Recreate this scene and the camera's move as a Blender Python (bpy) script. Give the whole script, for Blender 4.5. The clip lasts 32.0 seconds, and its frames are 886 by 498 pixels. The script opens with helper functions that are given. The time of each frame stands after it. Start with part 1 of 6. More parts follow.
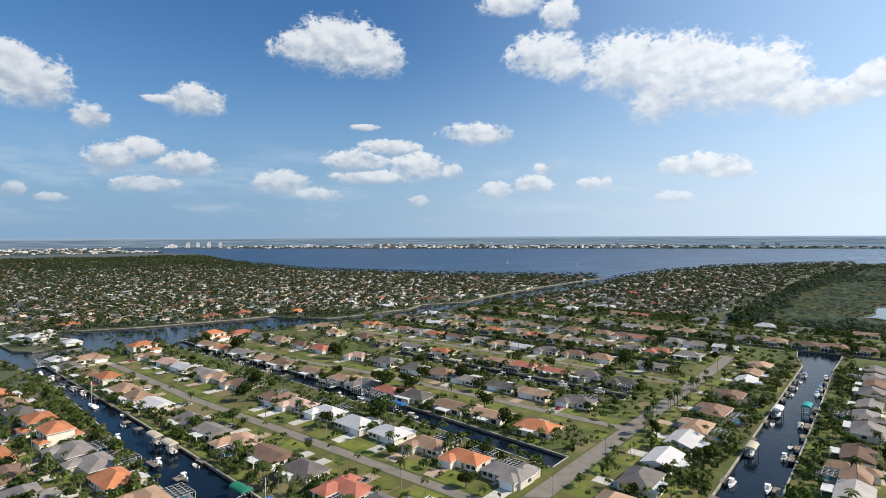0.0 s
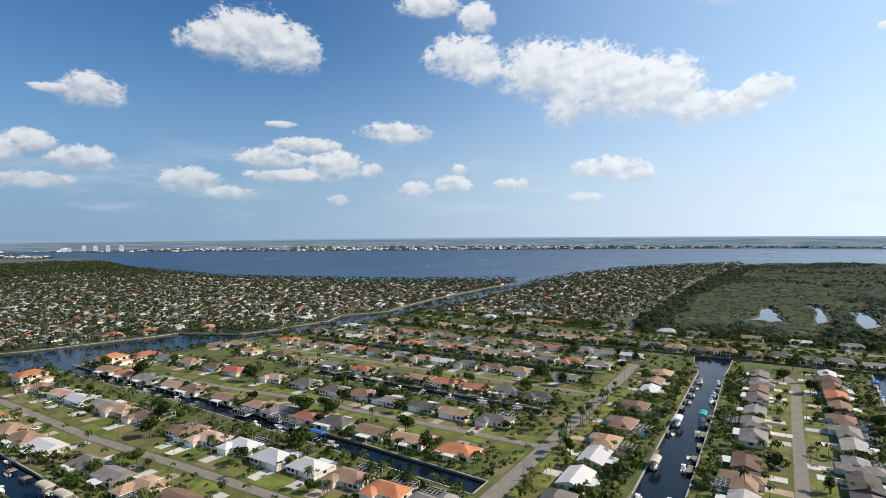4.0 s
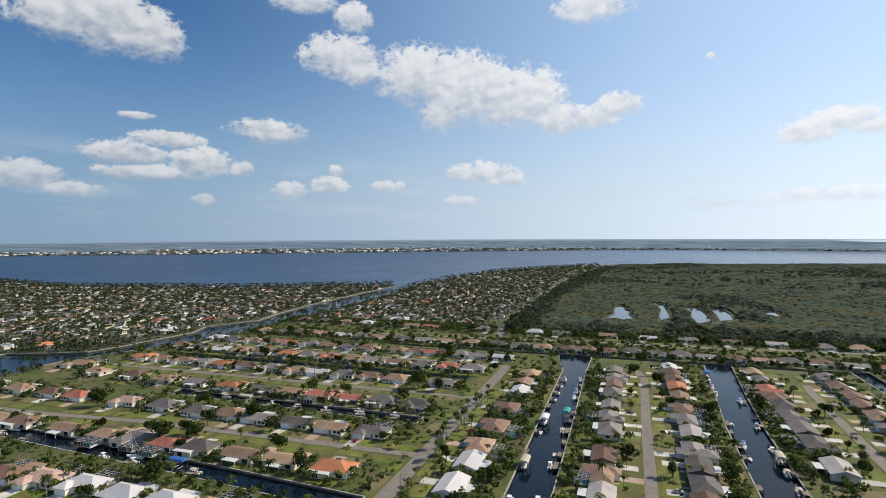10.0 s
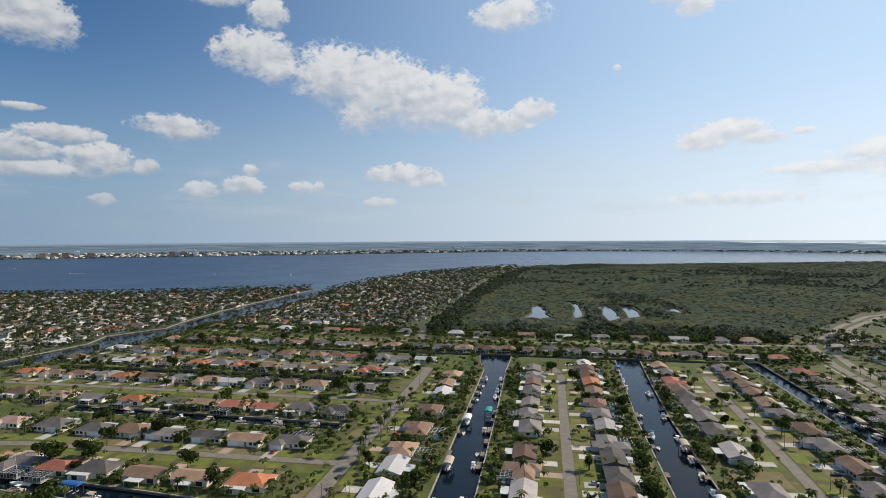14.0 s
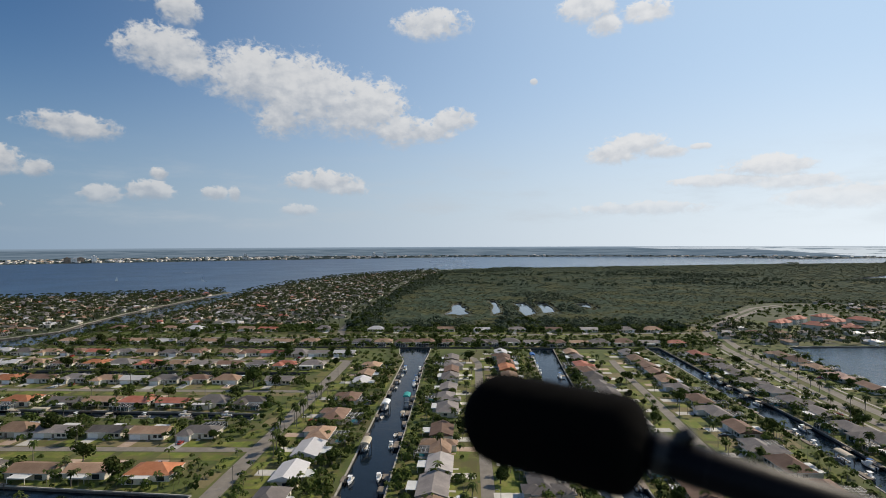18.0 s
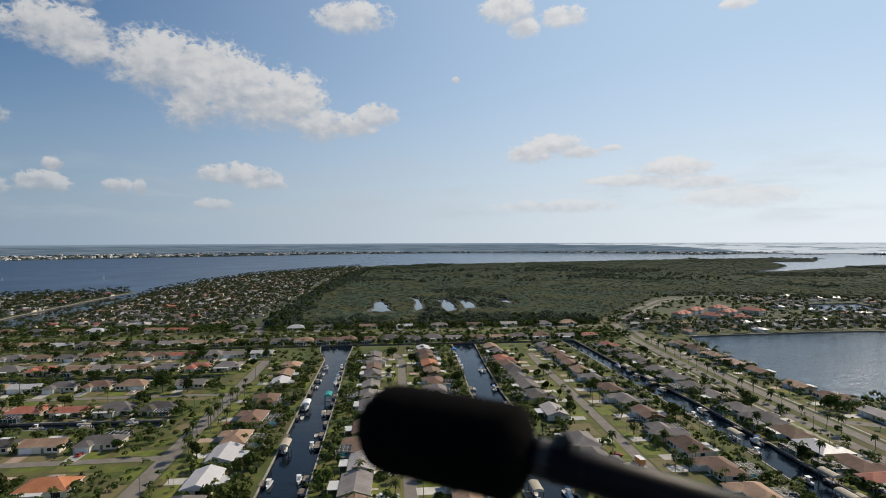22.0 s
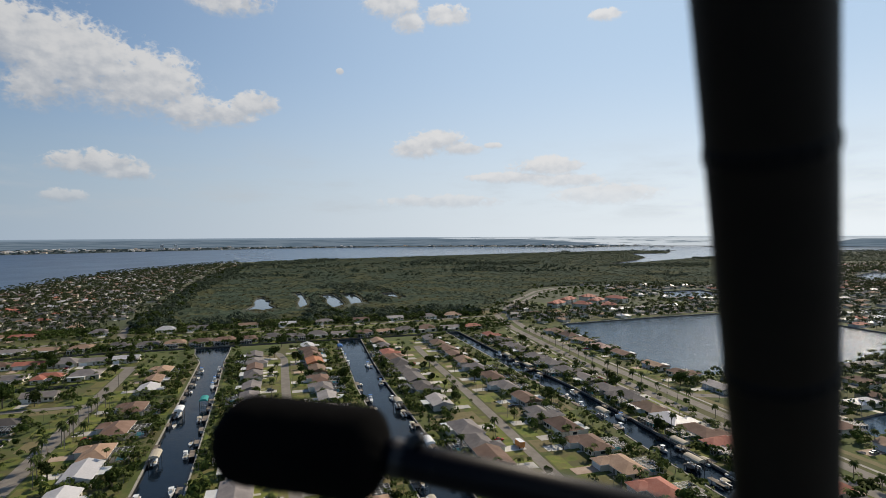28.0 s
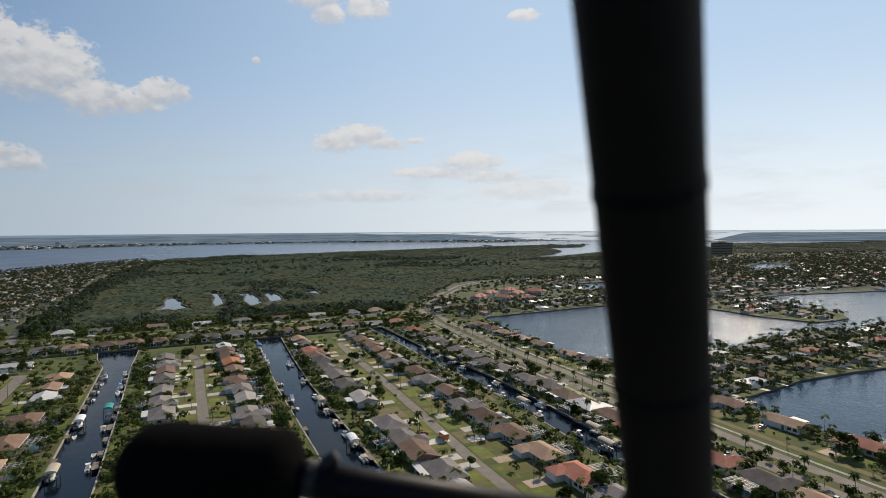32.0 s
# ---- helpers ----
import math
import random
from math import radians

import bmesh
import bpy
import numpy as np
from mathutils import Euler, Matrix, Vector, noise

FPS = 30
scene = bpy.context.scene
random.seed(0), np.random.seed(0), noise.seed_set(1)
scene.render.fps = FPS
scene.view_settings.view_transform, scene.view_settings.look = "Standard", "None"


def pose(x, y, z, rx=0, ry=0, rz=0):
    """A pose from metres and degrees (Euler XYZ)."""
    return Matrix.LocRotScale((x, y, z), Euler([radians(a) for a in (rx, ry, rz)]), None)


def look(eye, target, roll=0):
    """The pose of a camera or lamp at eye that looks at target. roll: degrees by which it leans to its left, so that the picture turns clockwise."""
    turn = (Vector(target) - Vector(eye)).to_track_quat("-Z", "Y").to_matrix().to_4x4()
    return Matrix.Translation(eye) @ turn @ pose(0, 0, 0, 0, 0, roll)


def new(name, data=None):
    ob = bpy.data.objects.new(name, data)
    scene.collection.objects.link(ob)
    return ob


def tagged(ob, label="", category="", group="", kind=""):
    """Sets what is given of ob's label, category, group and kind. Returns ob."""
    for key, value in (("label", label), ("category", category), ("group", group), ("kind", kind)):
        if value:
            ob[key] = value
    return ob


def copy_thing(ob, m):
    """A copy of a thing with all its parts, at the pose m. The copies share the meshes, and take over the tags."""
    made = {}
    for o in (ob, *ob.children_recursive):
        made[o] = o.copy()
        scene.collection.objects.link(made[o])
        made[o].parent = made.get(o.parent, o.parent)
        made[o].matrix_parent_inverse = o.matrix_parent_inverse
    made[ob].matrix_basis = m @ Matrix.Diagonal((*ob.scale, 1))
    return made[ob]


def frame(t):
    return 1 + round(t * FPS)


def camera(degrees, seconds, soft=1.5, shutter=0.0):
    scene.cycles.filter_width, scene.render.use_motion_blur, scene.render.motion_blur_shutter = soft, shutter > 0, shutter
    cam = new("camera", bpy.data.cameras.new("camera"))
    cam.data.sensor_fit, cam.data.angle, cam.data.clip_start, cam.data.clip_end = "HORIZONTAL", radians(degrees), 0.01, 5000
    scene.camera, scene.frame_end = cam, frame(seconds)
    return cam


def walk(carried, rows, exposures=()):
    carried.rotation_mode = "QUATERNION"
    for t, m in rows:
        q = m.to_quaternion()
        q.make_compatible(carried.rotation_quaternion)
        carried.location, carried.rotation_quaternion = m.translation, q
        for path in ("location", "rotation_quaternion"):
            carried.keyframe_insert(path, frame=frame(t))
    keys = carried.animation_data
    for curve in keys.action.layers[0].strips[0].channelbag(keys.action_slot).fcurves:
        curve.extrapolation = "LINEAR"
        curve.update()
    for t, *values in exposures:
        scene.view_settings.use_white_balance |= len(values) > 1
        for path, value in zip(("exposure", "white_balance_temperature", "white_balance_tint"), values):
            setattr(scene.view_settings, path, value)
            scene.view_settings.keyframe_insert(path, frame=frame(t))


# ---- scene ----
import itertools

from mathutils import geometry

# ---------------------------------------------------------------- camera
cam = camera(77.6, 32.0, soft=0.5)
cam.data.dof.use_dof, cam.data.dof.focus_distance, cam.data.dof.aperture_fstop = True, 300.0, 9.0


def eye(x, y, z, yaw, pitch, roll):
    return pose(x, y, z, 90 + pitch, 0, yaw) @ pose(0, 0, 0, 0, 0, roll)


# seconds, x, y, height, yaw, pitch, roll
PATH = [
    (0, 3.31, -25.75, 95.07, 39.8, -1.51, -0.21),
    (0.5, 3.47, -25.4, 96.45, 38.83, -1.52, -0.22),
    (1, 3.62, -25.04, 97.82, 37.84, -1.53, -0.22),
    (1.5, 3.59, -25.19, 99.46, 36.78, -1.54, -0.24),
    (2, 3.55, -25.34, 101.1, 35.72, -1.54, -0.27),
    (3, 3.48, -25.63, 104.38, 33.59, -1.55, -0.32),
    (3.5, 3.45, -25.78, 106.02, 32.56, -1.56, -0.34),
    (5.5, 3.09, -23.62, 112.47, 28.49, -1.51, -0.38),
    (6, 3.15, -23.67, 112.44, 27.49, -1.5, -0.36),
    (7, 3.26, -23.78, 112.39, 25.29, -1.49, -0.31),
    (8, 3.37, -23.88, 112.34, 23.17, -1.47, -0.26),
    (9, 3.48, -23.98, 112.29, 21, -1.46, -0.21),
    (10, 3.04, -23.36, 112.14, 18.86, -1.41, -0.21),
    (11, 2.6, -22.73, 111.99, 16.78, -1.36, -0.22),
    (12, 2.16, -22.11, 111.84, 14.59, -1.31, -0.22),
    (13, 1.72, -21.48, 111.69, 12.64, -1.26, -0.22),
    (14, 1.44, -21.41, 112.14, 10.61, -1.23, -0.27),
    (14.5, 1.29, -21.37, 112.37, 9.56, -1.22, -0.29),
    (15.2, 2.4, -22.5, 107, 8.09, -1.06, -0.28),
    (16, 3.8, -24, 100, 6.63, -0.42, -0.27),
    (16.5, 3.9908, -24.3009, 98.592, 5.56, -0.41, -0.27),
    (17, 4.0115, -24.2991, 98.5994, 4.52, -0.41, -0.26),
    (17.5, 4.0144, -24.2991, 98.6071, 3.51, -0.44, -0.24),
    (18, 4.0122, -24.2995, 98.5955, 2.51, -0.48, -0.22),
    (19, 4.0165, -24.2999, 98.589, 0.51, -0.56, -0.18),
    (20, 4.0227, -24.3006, 98.5991, -1.44, -0.64, -0.14),
    (21, 4.0228, -24.3014, 98.5983, -3.48, -0.75, -0.16),
    (22, 4.0224, -24.3022, 98.6016, -5.53, -0.87, -0.18),
    (23, 4.0222, -24.303, 98.6065, -7.58, -0.99, -0.19),
    (24, 4.024, -24.304, 98.6131, -9.51, -1.12, -0.21),
    (25, 4.0231, -24.3047, 98.6123, -11.41, -1.21, -0.23),
    (25.5, 4.026, -24.3057, 98.612, -12.35, -1.26, -0.23),
    (27.5, 4.0302, -24.3089, 98.6049, -16.35, -1.45, -0.27),
    (28, 4.0316, -24.3099, 98.6066, -17.34, -1.5, -0.28),
    (29, 4.0301, -24.3106, 98.6099, -19.35, -1.61, -0.29),
    (30, 4.0318, -24.3125, 98.6098, -21.38, -1.75, -0.33),
    (31, 4.0309, -24.3133, 98.6085, -23.34, -1.9, -0.37),
    (32, 4.0334, -24.3158, 98.616, -25.3, -2.05, -0.41),
]
walk(cam, [(row[0], eye(*row[1:])) for row in PATH], [(0.0, 0.34, 6250, 9), (9.0, 0.16, 6350, 10), (17.0, -0.12, 6450, 10), (25.0, -0.28, 6520, 10.2), (32.0, -0.24, 6560, 10.6)])

# ---------------------------------------------------------------- sky and sun
SUN_AZ, SUN_EL = 53.0, 38.0      # degrees clockwise from +y, degrees above the horizon
world = bpy.data.worlds.new("sky")
scene.world = world
world.use_nodes = True


class Tree:
    """Short hand for wiring shader nodes."""

    def __init__(self, nt):
        self.nt = nt
        nt.nodes.clear()

    def add(self, kind, ins=None):
        node = self.nt.nodes.new(kind)
        for key, value in (ins or {}).items():
            self.put(node.inputs[key], value)
        return node

    def put(self, socket, value):
        if isinstance(value, bpy.types.NodeSocket):
            self.nt.links.new(value, socket)
        else:
            socket.default_value = value

    def math(self, op, a, b=0.0, c=0.0, clamp=False):
        n = self.add("ShaderNodeMath")
        n.operation, n.use_clamp = op, clamp
        self.put(n.inputs[0], a), self.put(n.inputs[1], b), self.put(n.inputs[2], c)
        return n.outputs[0]

    def step(self, value, lo, hi, out_lo=0.0, out_hi=1.0):
        n = self.add("ShaderNodeMapRange")
        n.interpolation_type = "SMOOTHSTEP"
        for k, v in enumerate((value, lo, hi, out_lo, out_hi)):
            self.put(n.inputs[k], v)
        return n.outputs[0]

    def mix(self, fac, a, b, blend="MIX"):
        n = self.add("ShaderNodeMix")
        n.data_type, n.blend_type = "RGBA", blend
        self.put(n.inputs[0], fac), self.put(n.inputs[6], a), self.put(n.inputs[7], b)
        return n.outputs[2]

    def noise(self, vector, scale, detail=4.0, rough=0.55, lac=2.0, dist=0.0):
        n = self.add("ShaderNodeTexNoise")
        n.inputs["Scale"].default_value, n.inputs["Detail"].default_value = scale, detail
        n.inputs["Roughness"].default_value, n.inputs["Lacunarity"].default_value = rough, lac
        n.inputs["Distortion"].default_value = dist
        if vector is not None:
            self.put(n.inputs["Vector"], vector)
        return n.outputs["Fac"]


SKY_STRENGTH = 0.072
HAZE_AWAY, HAZE_SUN = (2.9, 4.4, 6.2, 1), (14.2, 15.2, 15.8, 1)
# cumulus: azimuth, elevation, half width, half height, in degrees
CLOUDS_BIG = [
    (-20.9, 15.5, 5.2, 3.4), (-16.6, 14.3, 5.5, 4.3), (-11.1, 13.1, 5.3, 3.6), (-7.0, 11.4, 3.0, 2.2), (-18.8, 12.4, 2.6, 2.6), (-3.7, 11.3, 2.7, 1.3), (-2.0, 12.3, 1.7, 1.4),
    (-29.3, 17.3, 4.1, 2.3), (-27.1, 16.2, 2.4, 1.8), (-27.9, 20.9, 2.1, 1.6), (-33.0, 22.1, 3.4, 1.3), (-50.3, 18.1, 5.5, 3.1), (-53.7, 17.7, 3.2, 1.8), (-46.5, 17.5, 2.8, 2.5),
    (-76.3, 12.4, 3.0, 2.6), (-77.8, 13.6, 2.5, 2.1), (-72.2, 10.1, 1.6, 1.3), (-63.8, 12.3, 2.8, 1.7), (-66.5, 12.3, 1.8, 0.5), (-70.7, 6.6, 2.2, 1.7),
]
CLOUDS_NORTH = [
    (-68.0, 7.7, 1.7, 1.2), (-64.7, 6.5, 2.7, 1.4), (-67.9, 4.6, 3.0, 0.9), (-48.8, 7.3, 3.4, 1.4), (-45.2, 8.8, 3.1, 1.0), (-42.5, 6.8, 2.9, 1.7), (-38.8, 6.4, 1.2, 0.9),
    (-47.3, 5.7, 4.6, 0.9), (-36.2, 10.1, 3.7, 1.3), (-47.8, 10.8, 1.7, 0.4), (-56.0, 5.0, 3.0, 1.4), (-52.9, 4.0, 2.5, 0.8), (-34.2, 4.5, 1.8, 1.0), (-30.6, 4.8, 2.1, 1.2),
    (-25.0, 4.9, 1.3, 0.8), (-23.2, 4.9, 0.6, 0.9), (-14.8, 6.2, 4.1, 1.3), (-12.4, 5.6, 2.2, 0.9), (-17.2, 3.4, 1.8, 0.7), (-42.4, 3.4, 1.2, 0.7), (-29.7, 6.5, 0.8, 0.7),
    (-77.8, 3.8, 1.2, 0.8), (-75.2, 3.2, 1.3, 0.5),
]
CLOUDS_EAST = [
    (-3.5, 21.4, 4.0, 1.7), (12.2, 22.1, 3.0, 1.6), (13.9, 20.6, 1.8, 1.2), (17.7, 21.3, 2.6, 1.2), (6.9, 16.1, 0.4, 0.4), (16.8, 9.4, 3.1, 1.4), (14.7, 8.6, 2.6, 1.2),
    (19.1, 8.7, 2.6, 0.8), (22.5, 9.0, 1.1, 0.4), (28.3, 6.6, 3.9, 1.2), (24.8, 5.7, 4.9, 0.7), (30.2, 5.3, 3.6, 0.9), (33.8, 3.8, 5.0, 1.2), (17.4, 3.3, 6.5, 0.8),
    (-1.1, 12.6, 2.2, 1.4), (33.7, 20.6, 1.7, 0.7),
]


def build_sky():
    t = Tree(world.node_tree)
    way = t.add("ShaderNodeTexCoord").outputs["Generated"]
    split = t.add("ShaderNodeSeparateXYZ", ins={0: way})
    az = t.math("MULTIPLY", t.math("ARCTAN2", split.outputs[0], split.outputs[1]), 57.2958)
    el = t.math("MULTIPLY", t.math("ARCSINE", split.outputs[2]), 57.2958)
    flat = t.add("ShaderNodeCombineXYZ", ins={0: az, 1: t.math("MULTIPLY", el, 1.35), 2: 0.0}).outputs[0]
    shifted = t.add("ShaderNodeCombineXYZ", ins={0: t.math("ADD", az, 0.5), 1: t.math("MULTIPLY_ADD", el, 1.35, 0.9), 2: 0.0}).outputs[0]
    best, height = -3.0, 0.0
    for a, e, w, h in CLOUDS_BIG + CLOUDS_NORTH + CLOUDS_EAST:
        u = t.math("MULTIPLY_ADD", az, 1 / w, -a / w)
        v = t.math("MULTIPLY_ADD", el, 1 / h, -e / h)
        d = t.math("MAXIMUM", v, t.math("MULTIPLY", v, -1.25))
        r = t.math("SUBTRACT", 1.0, t.math("MULTIPLY_ADD", u, u, t.math("MULTIPLY", d, d)))
        wins = t.step(t.math("SUBTRACT", r, best), -0.45, 0.45)
        height = t.math("MULTIPLY_ADD", wins, t.math("SUBTRACT", v, height), height)
        best = t.math("SMOOTH_MAX", best, r, 0.55)
    best = t.math("MAXIMUM", best, -1.6)
    big = t.noise(flat, 0.30, 2.0, 0.5)
    puff = t.noise(flat, 0.8, 4.0, 0.5)
    fine = t.noise(flat, 2.0, 3.0, 0.5)
    fine2 = t.noise(shifted, 0.8, 4.0, 0.5)
    billow = t.math("ABSOLUTE", t.math("MULTIPLY_ADD", t.noise(flat, 1.0, 3.0, 0.5, 2.2, 0.3), 2.0, -1.0))
    lump = t.math("ADD", t.math("MULTIPLY_ADD", big, 1.5, -0.75), t.math("ADD", t.math("MULTIPLY_ADD", puff, 1.5, -0.75), t.math("MULTIPLY_ADD", fine, 0.62, -0.31)))
    lump = t.math("ADD", lump, t.math("MULTIPLY_ADD", billow, -1.4, 0.22))
    dens = t.math("ADD", t.math("MULTIPLY", best, 1.15), lump)
    cover = t.step(dens, -0.25, t.step(height, -0.9, 0.4, 1.7, 0.55))
    # thin streaks of haze low over the horizon
    streak = t.noise(t.add("ShaderNodeCombineXYZ", ins={0: t.math("MULTIPLY", az, 0.22), 1: el, 2: 3.0}).outputs[0], 0.42, 6.0, 0.6)
    low = t.math("MULTIPLY", t.step(el, 0.5, 3.0), t.step(el, 11.0, 4.0))
    veil = t.math("MULTIPLY", t.math("MULTIPLY", t.step(streak, 0.45, 0.75), low), 0.4)
    relief = t.math("MULTIPLY_ADD", t.math("SUBTRACT", puff, fine2), 1.25, t.math("ADD", t.math("MULTIPLY_ADD", fine, 0.14, -0.07), t.math("MULTIPLY_ADD", big, 1.1, -0.5)))
    lit = t.step(t.math("ADD", t.math("MULTIPLY", height, 0.7), relief), -0.55, 0.75)
    tex = t.add("ShaderNodeTexSky")
    tex.sky_type, tex.sun_disc, tex.sun_elevation, tex.sun_rotation = "NISHITA", False, radians(SUN_EL), radians(SUN_AZ)
    tex.altitude, tex.air_density, tex.dust_density, tex.ozone_density = 0.0, 1.0, 0.25, 3.0
    toward = t.step(az, -70.0, 70.0)
    blue = t.mix(1.0, tex.outputs[0], (0.62, 0.96, 1.21, 1), "MULTIPLY")
    haze = t.mix(toward, HAZE_AWAY, HAZE_SUN)
    blue = t.mix(t.math("MULTIPLY", t.math("MULTIPLY", t.step(az, -50.0, 38.0), 0.7), t.step(el, 60.0, 22.0, 0.15, 1.0)), blue, (10.0, 12.6, 15.2, 1))
    sky = t.mix(t.math("POWER", t.step(el, 26.0, -1.0), 2.0), blue, haze)
    tone = t.mix(t.math("MULTIPLY", toward, 0.5), t.mix(lit, (4.2, 4.9, 5.9, 1), (8.8, 8.9, 9.0, 1)), (17.5, 17.5, 17.5, 1))
    color = t.mix(veil, sky, (8.0, 8.6, 9.2, 1))
    color = t.mix(t.math("MULTIPLY", cover, t.step(el, 1.0, 8.0, 0.46, 0.96)), color, tone)
    back = t.add("ShaderNodeBackground", ins={0: color, 1: SKY_STRENGTH})
    t.nt.links.new(back.outputs[0], t.add("ShaderNodeOutputWorld").inputs[0])


build_sky()
sun = new("sun", bpy.data.lights.new("sun", "SUN"))
sun.data.energy, sun.data.angle, sun.data.color = 5.0, radians(0.55), (1.0, 0.87, 0.69)
sun.matrix_world = look((0, 0, 0), (-math.sin(radians(SUN_AZ)) * math.cos(radians(SUN_EL)), -math.cos(radians(SUN_AZ)) * math.cos(radians(SUN_EL)), -math.sin(radians(SUN_EL))))


# ---------------------------------------------------------------- materials
def material(name, colors, scale=1.0, rough=0.8, metal=0.0, spread=0.0, island=0.0, bump=0.0, bump_scale=8.0, spec=0.4, seams=0.0, second=None):
    """A surface of mottled colours at two scales; spread: how far objects differ in lightness; island: the same for loose pieces of one mesh."""
    m = bpy.data.materials.new(name)
    m.use_nodes = True
    t = Tree(m.node_tree)
    where = t.add("ShaderNodeTexCoord").outputs["Object"]
    coarse, grain = t.noise(where, 0.35 * scale, 3.0), t.noise(where, 3.0 * scale, 5.0, 0.65)
    ramp = t.add("ShaderNodeValToRGB")
    ramp.color_ramp.elements[0].position, ramp.color_ramp.elements[1].position = 0.34, 0.66
    for k, c in enumerate(colors):
        if 0 < k < len(colors) - 1:
            ramp.color_ramp.elements.new(0.34 + 0.32 * k / (len(colors) - 1))
    for k, c in enumerate(colors):
        ramp.color_ramp.elements[k].color = (*c, 1)
    t.put(ramp.inputs[0], t.math("ADD", t.math("MULTIPLY", coarse, 0.62), t.math("MULTIPLY", grain, 0.38)))
    color = ramp.outputs[0]
    if second:
        patch = t.step(t.noise(where, second[1], 4.0, 0.6), 0.46, 0.6)
        color = t.mix(patch, color, (*second[0], 1))
    if spread:
        value = t.math("MULTIPLY_ADD", t.add("ShaderNodeObjectInfo").outputs["Random"], 2 * spread, 1 - spread)
        color = t.mix(1.0, color, t.add("ShaderNodeCombineColor", ins={0: value, 1: value, 2: value}).outputs[0], "MULTIPLY")
    if island:
        value = t.math("MULTIPLY_ADD", t.add("ShaderNodeNewGeometry").outputs["Random Per Island"], 2 * island, 1 - island)
        color = t.mix(1.0, color, t.add("ShaderNodeCombineColor", ins={0: value, 1: value, 2: value}).outputs[0], "MULTIPLY")
    b = t.add("ShaderNodeBsdfPrincipled", ins={"Base Color": color, "Roughness": rough, "Metallic": metal})
    b.inputs["Specular IOR Level"].default_value = spec
    if bump or seams:
        height = t.noise(where, bump_scale, 4.0)
        if seams:
            wave = t.add("ShaderNodeTexWave")
            wave.bands_direction = "X"
            wave.inputs["Scale"].default_value = seams
            t.put(wave.inputs["Vector"], where)
            height = t.math("ADD", t.math("MULTIPLY", height, 0.4), wave.outputs["Fac"])
        n = t.add("ShaderNodeBump", ins={"Height": height, "Strength": max(bump, 0.25), "Distance": 0.08})
        t.put(b.inputs["Normal"], n.outputs[0])
    t.nt.links.new(b.outputs[0], t.add("ShaderNodeOutputMaterial").inputs[0])
    return m


def water_material(name, color, scale, strength, rough=0.06, depth=0.35, calm=None, spec=0.5):
    """calm: x from which to which the ruffled water turns smooth, and the smooth roughness."""
    m = bpy.data.materials.new(name)
    m.use_nodes = True
    t = Tree(m.node_tree)
    where = t.add("ShaderNodeTexCoord").outputs["Object"]
    h = t.math("ADD", t.noise(where, scale, 4.0, 0.6), t.math("MULTIPLY", t.noise(where, scale * 0.17, 3.0), 1.2))
    patches = t.noise(where, 0.006, 4.0, 0.6)
    shade = t.mix(t.step(patches, 0.4, 0.62), (*color, 1), (*(c * 1.35 for c in color), 1))
    if calm:
        still = t.step(t.math("ADD", t.add("ShaderNodeSeparateXYZ", ins={0: where}).outputs[0], t.math("MULTIPLY_ADD", patches, 900.0, -450.0)), calm[0], calm[1])
        rough = t.math("MULTIPLY_ADD", still, calm[2] - rough, rough)
        strength = t.math("MULTIPLY_ADD", still, 0.12 - strength, strength)
    b = t.add("ShaderNodeBsdfPrincipled", ins={"Base Color": shade, "Roughness": rough, "IOR": 1.33, "Specular IOR Level": spec})
    n = t.add("ShaderNodeBump", ins={"Height": h, "Strength": strength, "Distance": depth})
    t.put(b.inputs["Normal"], n.outputs[0])
    t.nt.links.new(b.outputs[0], t.add("ShaderNodeOutputMaterial").inputs[0])
    return m


M = {}
M["ground"] = material("lawn_ground", [(0.040, 0.060, 0.011), (0.068, 0.090, 0.017), (0.112, 0.112, 0.034)], 0.12, 0.95, second=((0.086, 0.084, 0.030), 0.03))
M["lawn"] = material("lawn_grass", [(0.068, 0.096, 0.012), (0.114, 0.140, 0.019), (0.180, 0.165, 0.046)], 0.5, 0.95, island=0.22, bump=0.3, second=((0.112, 0.102, 0.032), 0.07))
M["dry"] = material("dry_grass", [(0.12, 0.105, 0.045), (0.17, 0.14, 0.066), (0.10, 0.10, 0.035)], 0.4, 0.95, bump=0.3)
M["marsh"] = material("marsh_floor", [(0.030, 0.042, 0.022), (0.042, 0.054, 0.028), (0.060, 0.064, 0.034)], 0.05, 0.95)
M["suburb"] = material("suburb_ground", [(0.040, 0.050, 0.022), (0.066, 0.076, 0.034), (0.12, 0.115, 0.085)], 0.12, 0.95, second=((0.056, 0.070, 0.026), 0.02))
M["wall_face"] = material("stained_seawall", [(0.07, 0.065, 0.055), (0.12, 0.11, 0.095), (0.19, 0.175, 0.15)], 0.7, 0.9, bump=0.2)
# distance haze is mixed into this blue-grey land colour
M["hazed_farland"] = material("hazed_far_land", [(0.046, 0.064, 0.066), (0.066, 0.084, 0.084), (0.095, 0.108, 0.104)], 0.03, 0.95)
M["asphalt"] = material("old_asphalt", [(0.150, 0.134, 0.112), (0.188, 0.168, 0.142), (0.228, 0.206, 0.176)], 0.6, 0.9, bump=0.2)
M["concrete"] = material("concrete", [(0.38, 0.36, 0.32), (0.47, 0.45, 0.41), (0.56, 0.54, 0.50)], 0.8, 0.85, spread=0.2, bump=0.15)
M["seawall"] = material("seawall_concrete", [(0.22, 0.20, 0.17), (0.33, 0.31, 0.27), (0.44, 0.42, 0.37)], 0.7, 0.9, bump=0.2)
